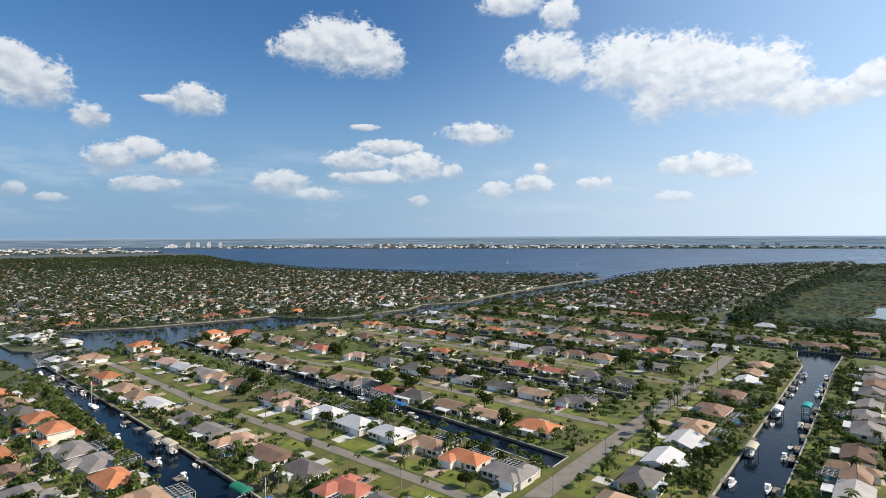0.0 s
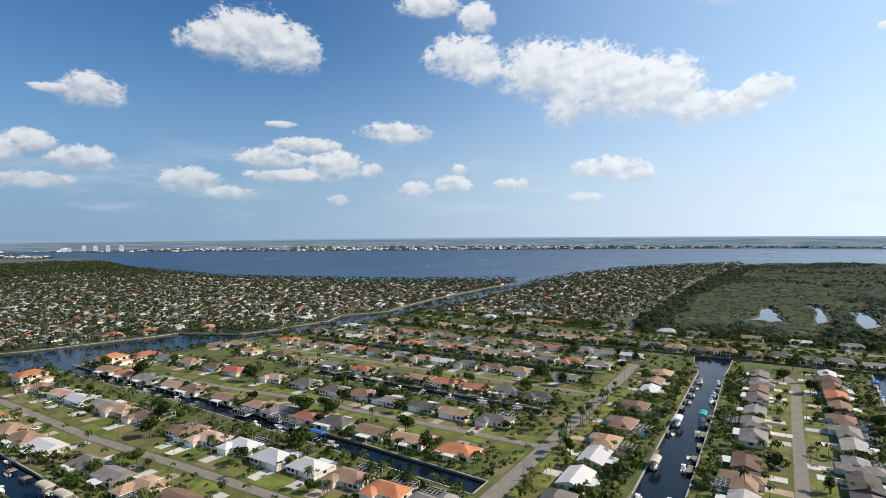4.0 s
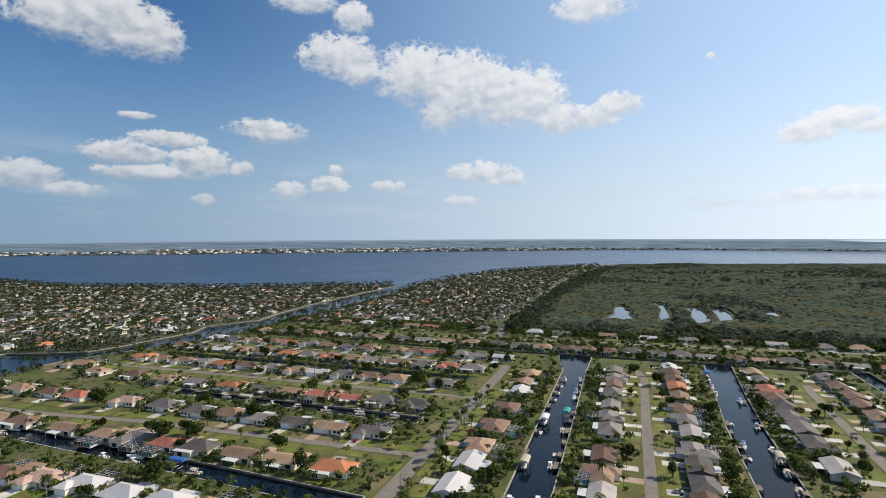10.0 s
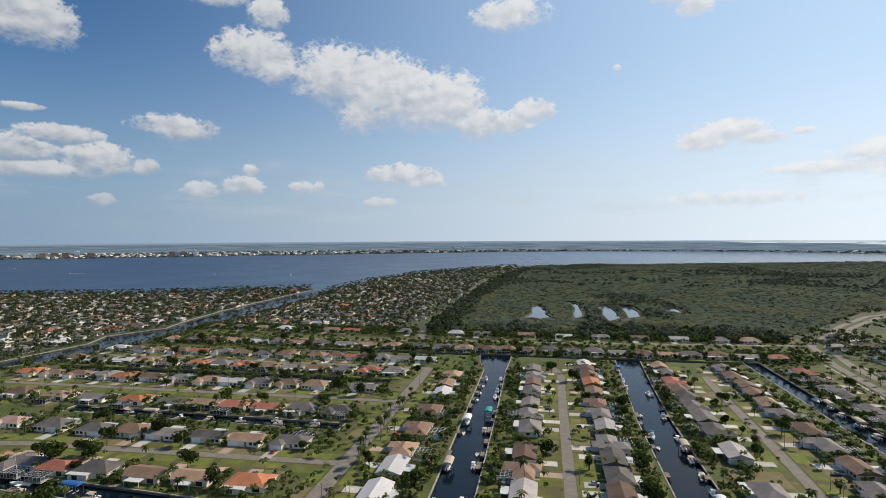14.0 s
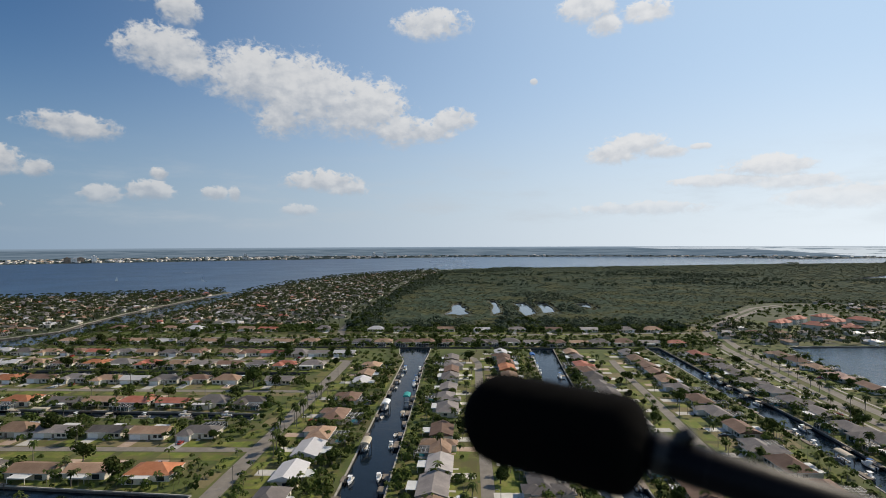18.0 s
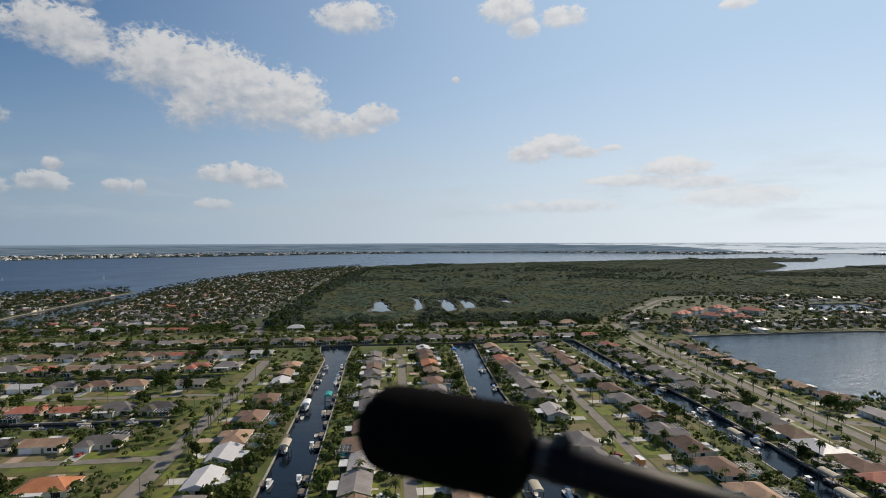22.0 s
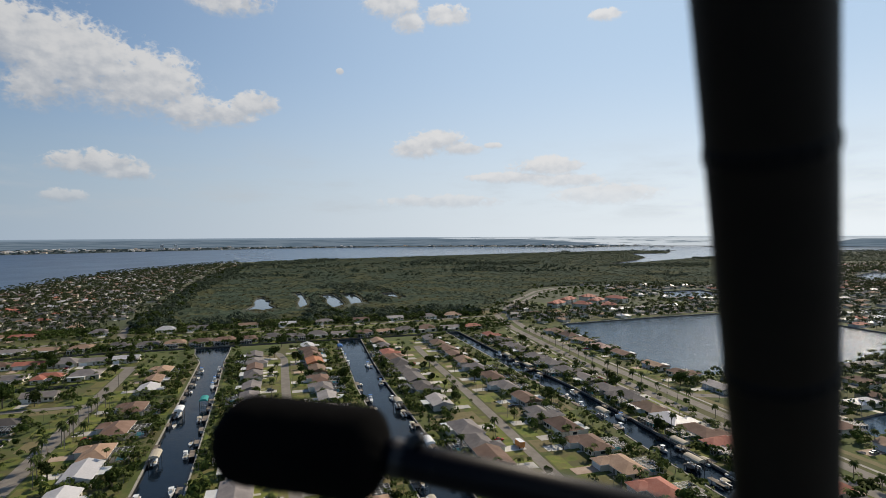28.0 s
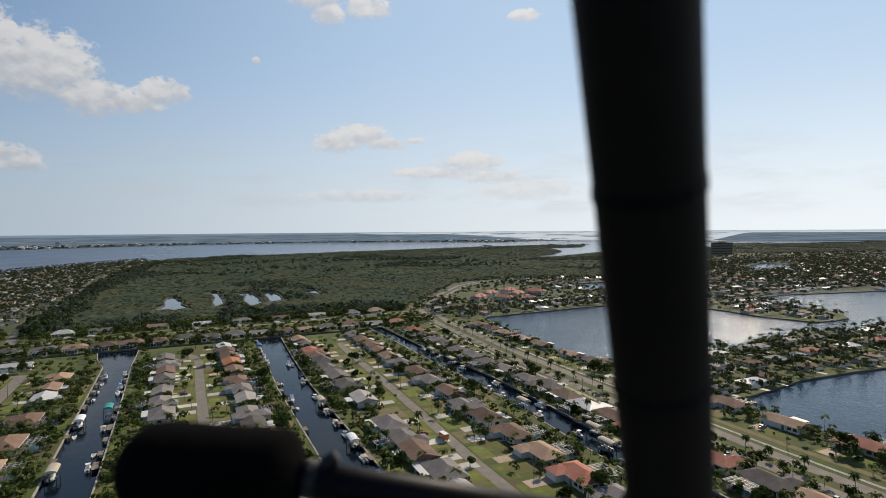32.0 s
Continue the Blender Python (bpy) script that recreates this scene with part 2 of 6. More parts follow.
M["pave"] = material("paver_drive", [(0.30, 0.21, 0.15), (0.38, 0.28, 0.21), (0.44, 0.36, 0.28)], 0.8, 0.85, spread=0.15, bump=0.2)
M["stucco"] = material("stucco", [(0.58, 0.53, 0.44), (0.66, 0.61, 0.52), (0.72, 0.68, 0.60)], 0.5, 0.9, spread=0.22, bump=0.2)
M["white"] = material("white_paint", [(0.70, 0.70, 0.69), (0.78, 0.78, 0.77), (0.83, 0.83, 0.82)], 0.8, 0.5, bump=0.05)
M["fascia"] = material("painted_fascia", [(0.60, 0.58, 0.54), (0.72, 0.70, 0.66)], 0.6, 0.6, spread=0.15)
M["sand"] = material("pale_sand", [(0.34, 0.31, 0.26), (0.44, 0.41, 0.35), (0.52, 0.49, 0.43)], 0.4, 0.95)
M["glass"] = material("dark_glass", [(0.015, 0.02, 0.024), (0.03, 0.036, 0.042)], 1.0, 0.08, spec=0.6)
M["screen"] = material("screen_frame", [(0.50, 0.50, 0.48), (0.62, 0.62, 0.60)], 1.0, 0.5)
M["pool"] = water_material("pool_water", (0.05, 0.27, 0.32), 1.0, 0.2)
M["pond"] = water_material("pond_water", (0.03, 0.04, 0.045), 0.4, 0.12)
M["canal"] = water_material("canal_water", (0.004, 0.009, 0.016), 0.5, 0.25, 0.06, 0.3, spec=0.26)
M["timber"] = material("weathered_timber", [(0.13, 0.10, 0.075), (0.20, 0.165, 0.13), (0.27, 0.23, 0.19)], 1.2, 0.9, spread=0.25, bump=0.3)
M["pile"] = material("dock_pile", [(0.07, 0.055, 0.042), (0.13, 0.105, 0.085)], 1.0, 0.9)
M["gel"] = material("white_gelcoat", [(0.74, 0.74, 0.73), (0.82, 0.82, 0.81)], 0.7, 0.25, spread=0.08)
M["navy"] = material("blue_canvas", [(0.02, 0.10, 0.30), (0.04, 0.16, 0.42)], 1.0, 0.8)
M["teal"] = material("teal_canvas", [(0.02, 0.25, 0.24), (0.05, 0.33, 0.31)], 1.0, 0.8)
M["green_canvas"] = material("green_canvas", [(0.01, 0.14, 0.08), (0.02, 0.20, 0.12)], 1.0, 0.8)
M["tan_canvas"] = material("tan_canvas", [(0.40, 0.35, 0.26), (0.52, 0.46, 0.36)], 1.0, 0.8)
M["dark"] = material("dark_metal", [(0.02, 0.02, 0.022), (0.05, 0.05, 0.055)], 1.0, 0.45)
M["trunk"] = material("tree_bark", [(0.10, 0.08, 0.06), (0.17, 0.14, 0.11)], 2.0, 0.95, bump=0.4)
M["palm_trunk"] = material("palm_bark", [(0.16, 0.14, 0.115), (0.24, 0.215, 0.18)], 2.0, 0.95, bump=0.4)


def leaf_material(name, colors, spread, island=0.35):
    m = material(name, colors, 0.8, 0.9, spread=spread, island=island, spec=0.06)
    nt = m.node_tree
    b = next(n for n in nt.nodes if n.type == "BSDF_PRINCIPLED")
    out = next(n for n in nt.nodes if n.type == "OUTPUT_MATERIAL")
    tr = nt.nodes.new("ShaderNodeBsdfTranslucent")
    mx = nt.nodes.new("ShaderNodeMixShader")
    mx.inputs[0].default_value = 0.22
    src = b.inputs["Base Color"].links[0].from_socket
    nt.links.new(src, tr.inputs[0])
    nt.links.new(b.outputs[0], mx.inputs[1]), nt.links.new(tr.outputs[0], mx.inputs[2])
    nt.links.new(mx.outputs[0], out.inputs[0])
    return m


M["leaf"] = leaf_material("tree_leaves", [(0.022, 0.038, 0.009), (0.042, 0.061, 0.015), (0.075, 0.090, 0.025)], 0.5)
M["palm"] = leaf_material("palm_fronds", [(0.040, 0.056, 0.016), (0.066, 0.086, 0.026), (0.10, 0.11, 0.040)], 0.3)
# green raised and shifted to blue, imitating haze over the preserve
M["mangrove"] = leaf_material("hazed_mangrove_leaves", [(0.066, 0.090, 0.058), (0.088, 0.112, 0.072), (0.114, 0.134, 0.086)], 0.2, 0.28)
# paler, greyer leaves: aerial haze over the suburb is put into the colour
M["hazed_mid_leaf"] = leaf_material("hazed_suburb_leaves", [(0.052, 0.072, 0.036), (0.076, 0.096, 0.048), (0.108, 0.122, 0.064)], 0.3)
# leaf colour paled and blued to stand in for haze over the water
M["hazed_far_leaf"] = leaf_material("hazed_far_woods_leaves", [(0.048, 0.068, 0.070), (0.068, 0.090, 0.090), (0.092, 0.112, 0.108)], 0.2, 0.2)
# canopy green carries the same blue haze tint in its base colour
M["canopy"] = material("hazed_mangrove_canopy_leaves", [(0.034, 0.051, 0.034), (0.047, 0.066, 0.044), (0.064, 0.080, 0.053)], 0.5, 0.95, bump=0.4, bump_scale=1.2, spec=0.05, second=((0.070, 0.074, 0.036), 0.012))
M["mesh_screen"] = bpy.data.materials.new("insect_screen")
M["mesh_screen"].use_nodes = True
_t = Tree(M["mesh_screen"].node_tree)
_mx = _t.add("ShaderNodeMixShader", ins={0: 0.5})
_t.nt.links.new(_t.add("ShaderNodeBsdfTransparent").outputs[0], _mx.inputs[1])
_t.nt.links.new(_t.add("ShaderNodeBsdfPrincipled", ins={"Base Color": (0.03, 0.032, 0.034, 1), "Roughness": 0.6}).outputs[0], _mx.inputs[2])
_t.nt.links.new(_mx.outputs[0], _t.add("ShaderNodeOutputMaterial").inputs[0])
M["scrub"] = leaf_material("scrub_leaves", [(0.085, 0.085, 0.036), (0.125, 0.115, 0.055), (0.17, 0.14, 0.075)], 0.2, 0.4)
ROOF = {
    "w": material("white_metal_roof", [(0.470, 0.455, 0.450), (0.580, 0.560, 0.555)], 0.4, 0.45, spread=0.08, seams=2.0),
    "l": material("light_grey_shingle_roof", [(0.270, 0.250, 0.240), (0.345, 0.318, 0.304), (0.410, 0.380, 0.362)], 0.6, 0.85, spread=0.12, bump=0.3),
    "g": material("grey_shingle_roof", [(0.125, 0.112, 0.108), (0.168, 0.150, 0.142), (0.220, 0.196, 0.182)], 0.6, 0.9, spread=0.35, bump=0.3),
    "d": material("charcoal_shingle_roof", [(0.062, 0.054, 0.052), (0.092, 0.082, 0.076), (0.125, 0.110, 0.098)], 0.6, 0.9, spread=0.2, bump=0.3),
    "t": material("tan_tile_roof", [(0.220, 0.138, 0.088), (0.285, 0.185, 0.122), (0.350, 0.240, 0.165)], 0.6, 0.85, spread=0.32, seams=2.6),
    "b": material("brown_shingle_roof", [(0.118, 0.070, 0.050), (0.160, 0.098, 0.070), (0.205, 0.132, 0.098)], 0.6, 0.9, spread=0.3, bump=0.3),
    "o": material("orange_tile_roof", [(0.330, 0.118, 0.052), (0.405, 0.155, 0.070), (0.450, 0.200, 0.102)], 0.6, 0.8, spread=0.2, seams=2.6),
    "r": material("terracotta_tile_roof", [(0.293, 0.091, 0.057), (0.363, 0.126, 0.083), (0.392, 0.172, 0.122)], 0.6, 0.8, spread=0.15, seams=2.6),
    "p": material("pink_tile_roof", [(0.350, 0.225, 0.180), (0.430, 0.285, 0.232), (0.490, 0.340, 0.285)], 0.6, 0.8, spread=0.12, seams=2.6),
}


# ---------------------------------------------------------------- mesh helpers
def mesh(name, verts, faces, mats, index=None, smooth=False):
    me = bpy.data.meshes.new(name)
    me.from_pydata([tuple(v) for v in verts], [], [tuple(f) for f in faces])
    for m in mats if isinstance(mats, (list, tuple)) else [mats]:
        me.materials.append(m)
    if index is not None:
        me.polygons.foreach_set("material_index", np.asarray(index, dtype=np.int32))
    if smooth:
        me.polygons.foreach_set("use_smooth", np.ones(len(me.polygons), dtype=bool))
    me.update()
    return me


def part(name, bm, mat, parent, label="", smooth=False):
    """Links a bmesh, a mesh, or a pair of verts and faces as one mesh object under its parent."""
    if isinstance(bm, bmesh.types.BMesh):
        me = bpy.data.meshes.new(name)
        bm.to_mesh(me)
        bm.free()
        me.materials.append(mat)
        if smooth:
            me.polygons.foreach_set("use_smooth", np.ones(len(me.polygons), dtype=bool))
    elif isinstance(bm, tuple):
        me = mesh(name, bm[0], bm[1], mat, smooth=smooth)
    else:
        me = bm
    ob = new(name, me)
    ob.parent = parent
    return tagged(ob, label)


class Shape:
    """Gathers boxes, prisms and tubes into one mesh."""

    def __init__(self):
        self.v, self.f = [], []

    def raw(self, verts, faces):
        n = len(self.v)
        self.v += [tuple(p) for p in verts]
        self.f += [tuple(i + n for i in f) for f in faces]
        return self

    def box(self, x0, y0, z0, x1, y1, z1):
        return self.raw([(x0, y0, z0), (x1, y0, z0), (x1, y1, z0), (x0, y1, z0), (x0, y0, z1), (x1, y0, z1), (x1, y1, z1), (x0, y1, z1)],
                        [(0, 3, 2, 1), (4, 5, 6, 7), (0, 1, 5, 4), (1, 2, 6, 5), (2, 3, 7, 6), (3, 0, 4, 7)])

    def tube(self, points, radii, sides=6, caps=True):
        """A tube along points, with a radius at each."""
        pts = [Vector(p) for p in points]
        ring0 = []
        verts, faces = [], []
        for k, p in enumerate(pts):
            d = (pts[min(k + 1, len(pts) - 1)] - pts[max(k - 1, 0)]).normalized()
            side = d.cross(Vector((0.31, 0.95, 0.05))).normalized()
            up = side.cross(d)
            for s in range(sides):
                a = 2 * math.pi * s / sides
                verts.append(p + (side * math.cos(a) + up * math.sin(a)) * radii[k])
        for k in range(len(pts) - 1):
            for s in range(sides):
                a, b = k * sides + s, k * sides + (s + 1) % sides
                faces.append((a, b, b + sides, a + sides))
        if caps:
            faces.append(tuple(range(sides - 1, -1, -1)))
            faces.append(tuple((len(pts) - 1) * sides + s for s in range(sides)))
        return self.raw(verts, faces)

    def hip(self, x0, y0, x1, y1, z, pitch, over=0.6, thick=0.22):
        """A hipped roof over a rectangle, with eaves and a fascia."""
        x0, y0, x1, y1 = x0 - over, y0 - over, x1 + over, y1 + over
        w, d = x1 - x0, y1 - y0
        h = min(w, d) / 2 * pitch
        if w >= d:
            a, b = (x0 + d / 2, (y0 + y1) / 2, z + h), (x1 - d / 2, (y0 + y1) / 2, z + h)
        else:
            a, b = ((x0 + x1) / 2, y0 + w / 2, z + h), ((x0 + x1) / 2, y1 - w / 2, z + h)
        low = [(x0, y0, z - thick), (x1, y0, z - thick), (x1, y1, z - thick), (x0, y1, z - thick)]
        top = [(x0, y0, z), (x1, y0, z), (x1, y1, z), (x0, y1, z)]
        faces = [(3, 2, 1, 0), (0, 1, 5, 4), (1, 2, 6, 5), (2, 3, 7, 6), (3, 0, 4, 7)]
        if w >= d:
            faces += [(4, 5, 9, 8), (5, 6, 9), (6, 7, 8, 9), (7, 4, 8)]
        else:
            faces += [(4, 5, 8), (5, 6, 9, 8), (6, 7, 9), (7, 4, 8, 9)]
        return self.raw(low + top + [a, b], faces)

    def gable(self, x0, y0, x1, y1, z, pitch, over=0.5, thick=0.2):
        """A gabled roof whose ridge runs along x."""
        x0, y0, x1, y1 = x0 - over, y0 - over, x1 + over, y1 + over
        h, ym = (y1 - y0) / 2 * pitch, (y0 + y1) / 2
        v = [(x0, y0, z - thick), (x1, y0, z - thick), (x1, y1, z - thick), (x0, y1, z - thick), (x0, y0, z), (x1, y0, z), (x1, y1, z), (x0, y1, z), (x0, ym, z + h), (x1, ym, z + h)]
        return self.raw(v, [(3, 2, 1, 0), (0, 1, 5, 4), (2, 3, 7, 6), (1, 2, 6, 9, 5), (3, 0, 4, 8, 7), (4, 5, 9, 8), (6, 7, 8, 9)])

    def get(self):
        return (self.v, self.f)


def joined(name, shapes, mats, label, category, kind="structure"):
    """One mesh of several shapes, each with its material."""
    v, f, idx = [], [], []
    for k, s in enumerate(shapes):
        n = len(v)
        v += s.v
        f += [tuple(i + n for i in q) for q in s.f]
        idx += [k] * len(s.f)
    return tagged(new(name, mesh(name, v, f, mats, idx)), label, category, kind=kind)


def inside(p, poly):
    x, y = p
    hit, j = False, len(poly) - 1
    for i in range(len(poly)):
        (xi, yi), (xj, yj) = poly[i], poly[j]
        if (yi > y) != (yj > y) and x < (xj - xi) * (y - yi) / (yj - yi) + xi:
            hit = not hit
        j = i
    return hit


# ---------------------------------------------------------------- the plan: water, roads, woods
def rect(x0, y0, x1, y1):
    return [(x0, y0), (x1, y0), (x1, y1), (x0, y1)]


CANALS = [
    [(-47, 60), (-28, 60), (-29, 230), (-30, 330), (-32, 440), (-31, 470), (-31, 496), (-60, 496), (-57, 470), (-50, 440), (-49, 300)],     # between the long road and the first lane
    [(56, 60), (76, 60), (76, 330), (79, 407), (84, 495), (63, 495), (60, 420), (56, 330)],
    [(160, 60), (180, 60), (183, 170), (187, 230), (189, 290), (185, 400), (185, 506), (172, 506), (172, 400), (171, 320), (172, 250), (167, 180)],
    rect(-235, 495, 178, 503),
    [(-512, 80), (-420, 84), (-300, 74), (-213, 64), (-112, 58), (-112, 78), (-190, 84), (-290, 89), (-463, 95), (-512, 97)],
    [(-505, 188), (-330, 187), (-200, 180), (-105, 173), (-105, 187), (-185, 193), (-330, 201), (-505, 204)],
    [(-310, 284), (-118, 280), (-118, 292), (-310, 297)],
    rect(-420, 386, -118, 397),
]
CHANNEL = [(-720, 60), (-512, 78), (-484, 95), (-512, 104), (-495, 132), (-514, 166), (-514, 192), (-495, 200), (-507, 234), (-492, 280), (-472, 288), (-486, 302), (-475, 350), (-468, 376),
           (-440, 424), (-436, 467), (-425, 527), (-430, 600), (-427, 713), (-424, 800), (-432, 960), (-458, 1110), (-490, 1110), (-496, 1000), (-494, 900),
           (-491, 750), (-478, 640), (-466, 590), (-496, 527), (-480, 486), (-490, 400), (-498, 370), (-545, 346), (-565, 340), (-572, 300), (-583, 270), (-602, 207), (-627, 166), (-661, 122)]
LAKE = [(308, 512), (366, 516), (450, 521), (525, 521), (566, 500), (583, 423), (579, 370), (594, 322), (650, 322), (680, 345), (700, 420), (705, 480), (793, 486), (964, 449), (1150, 330),
        (900, 245), (598, 278), (527, 297), (454, 287), (413, 275), (369, 290), (300, 284), (270, 290), (274, 330), (281, 408)]
SOUTH_LAKE = [(281, 141), (282, 175), (293, 186), (362, 195), (415, 192), (560, 176), (560, 90), (300, 95), (286, 120)]
SMALL_WATERS = [
    [(590, 690), (640, 762), (720, 760), (700, 690), (650, 672)], [(1150, 770), (1215, 870), (1420, 960), (1480, 900), (1290, 800)],
    [(-30, 748), (-26, 772), (-19, 800), (-21, 850), (-18, 885), (-8, 900), (-5, 850), (2, 837), (0, 800), (9, 762), (-7, 740), (-16, 755)], [(42, 945), (52, 930), (54, 850), (53, 780), (41, 752), (40, 800), (46, 860)],
    [(82, 900), (100, 908), (104, 830), (103, 766), (84, 736), (81, 795), (86, 840)], [(116, 915), (133, 900), (136, 840), (131, 780), (113, 768), (117, 830)],
    [(180, 890), (202, 902), (200, 860), (194, 832), (184, 850)],
]
RIVER = [(-4500, 1500), (-3300, 1330), (-2766, 1330), (-2300, 1150), (-1694, 944), (-1168, 870), (-795, 969), (-505, 1118), (-455, 1085), (-449, 1322), (-392, 1639),
         (-243, 1906), (-149, 2111), (513, 2335), (964, 2470), (1403, 2600), (2007, 2700), (2093, 2480), (1909, 2290), (1700, 2302), (1498, 1921), (1328, 1740), (1036, 1511), (1236, 1583), (1545, 1742), (1858, 1904),
         (2245, 1832), (2385, 1882), (2878, 2124), (3435, 2031), (4048, 1931), (4440, 1980), (4150, 2520), (3690, 3160), (3080, 3740), (2742, 3700), (2081, 3471), (1817, 3950), (1181, 4400), (466, 4330), (-113, 4230), (-1427, 3480), (-2678, 2665), (-3874, 1900)]
ISLANDS = [[(-740, 92), (-560, 94), (-545, 104), (-548, 132), (-562, 142), (-740, 132)], [(2700, 3420), (2850, 3320), (2900, 3400), (2760, 3500)], [(3050, 3300), (3200, 3140), (3260, 3200), (3120, 3360)], [(2080, 2640), (2200, 2600), (2260, 2640), (2120, 2680)], [(3300, 2700), (3500, 2560), (3520, 2640), (3330, 2770)]]
WATERS = CANALS + [CHANNEL, LAKE, SOUTH_LAKE, RIVER] + SMALL_WATERS
MARSH = [(-120, 600), (-44, 612), (79, 612), (197, 618), (262, 640), (350, 745), (470, 900), (560, 905), (840, 790), (1200, 1000), (1500, 1200), (1872, 1377), (2456, 1167), (3600, 1000), (4300, 1500), (4400, 1970), (4048, 1931), (3435, 2031), (2878, 2124), (2385, 1882), (2245, 1832), (1858, 1904), (1545, 1742), (1236, 1583), (1036, 1511),
         (1328, 1740), (1498, 1921), (1700, 2302), (1909, 2290), (2093, 2480), (2007, 2700), (1403, 2600), (964, 2470), (513, 2335), (-40, 2150), (-70, 1908), (-128, 1231), (-134, 906)]


def bounds(poly):
    xs, ys = [p[0] for p in poly], [p[1] for p in poly]
    return min(xs), min(ys), max(xs), max(ys)


BOXES = [(bounds(w), w) for w in WATERS]


def wet(x, y, m=0.0):
    for (x0, y0, x1, y1), poly in BOXES:
        if x0 - m <= x <= x1 + m and y0 - m <= y <= y1 + m:
            if inside((x, y), poly) or (m and any(inside((x + a, y + b), poly) for a, b in ((m, 0), (-m, 0), (0, m), (0, -m)))):
                return not any(inside((x, y), i) for i in ISLANDS)
    return False


def build_ground():
    pts, edges = [], []
    for poly in [[(4880 * math.cos(a * math.pi / 48), 4880 * math.sin(a * math.pi / 48)) for a in range(96)]] + WATERS + ISLANDS + [MARSH]:
        n = len(pts)
        pts += [Vector(p) for p in poly]
        edges += [(n + i, n + (i + 1) % len(poly)) for i in range(len(poly))]
    vs, es, fs, *_ = geometry.delaunay_2d_cdt(pts, edges, [], 0, 0.01)
    keep, idx = [], []
    for f in fs:
        c = sum((vs[i] for i in f), Vector((0, 0))) / len(f)
        if c.length > 4885 or wet(c.x, c.y):
            continue
        keep.append(f)
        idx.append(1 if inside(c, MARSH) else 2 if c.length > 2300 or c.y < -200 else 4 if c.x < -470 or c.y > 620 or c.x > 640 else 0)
    count = {}
    for f in keep:
        for i in range(len(f)):
            e = (f[i], f[(i + 1) % len(f)])
            count[tuple(sorted(e))] = count.get(tuple(sorted(e)), []) + [e]
    verts = [(v.x, v.y, 0.0) for v in vs] + [(v.x, v.y, -3.0) for v in vs]
    n = len(vs)
    walls = [(e[0][1], e[0][0], e[0][0] + n, e[0][1] + n) for e in count.values() if len(e) == 1]
    me = mesh("ground", verts, [tuple(f) for f in keep] + walls, [M["ground"], M["marsh"], M["hazed_farland"], M["wall_face"], M["suburb"]], idx + [3] * len(walls))
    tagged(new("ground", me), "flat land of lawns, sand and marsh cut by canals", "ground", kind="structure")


build_ground()
ring = [(4885 * math.cos(a * math.pi / 64), 4885 * math.sin(a * math.pi / 64), -1.3) for a in range(128)]
M["river"] = water_material("river_water", (0.020, 0.048, 0.098), 0.10, 0.7, 0.40, 2.0, calm=(-1700.0, 1500.0, 0.15))
M["lake"] = water_material("lake_water", (0.030, 0.054, 0.080), 0.32, 0.9, 0.17, 0.8)
M["south_lake"] = water_material("sheltered_lake_water", (0.014, 0.034, 0.060), 0.4, 0.5, 0.1, 0.3)


def sheet(name, poly, z, mat, label):
    return tagged(new(name, mesh(name, [(x, y, z) for x, y in poly], [tuple(range(len(poly)))], mat)), label, "water", kind="structure")


sheet("water_river", [p[:2] for p in ring], -1.3, M["river"], "wide blue river and bay with light ripples")
sheet("water_canals", [(-720, 40), (200, 40), (200, 560), (-400, 560), (-400, 1000), (-520, 1000), (-520, 560), (-720, 560)], -1.2, M["canal"], "dark still water of the straight canals")
sheet("water_ponds", rect(-45, 690, 215, 960), -1.0, M["pond"], "still ponds in the marsh")
sheet("water_lake", rect(262, 205, 1200, 560), -1.16, M["lake"], "rippled lake glittering under the sun")
sheet("water_south_lake", rect(262, 60, 1200, 205), -1.16, M["south_lake"], "sheltered blue lake between the gardens")


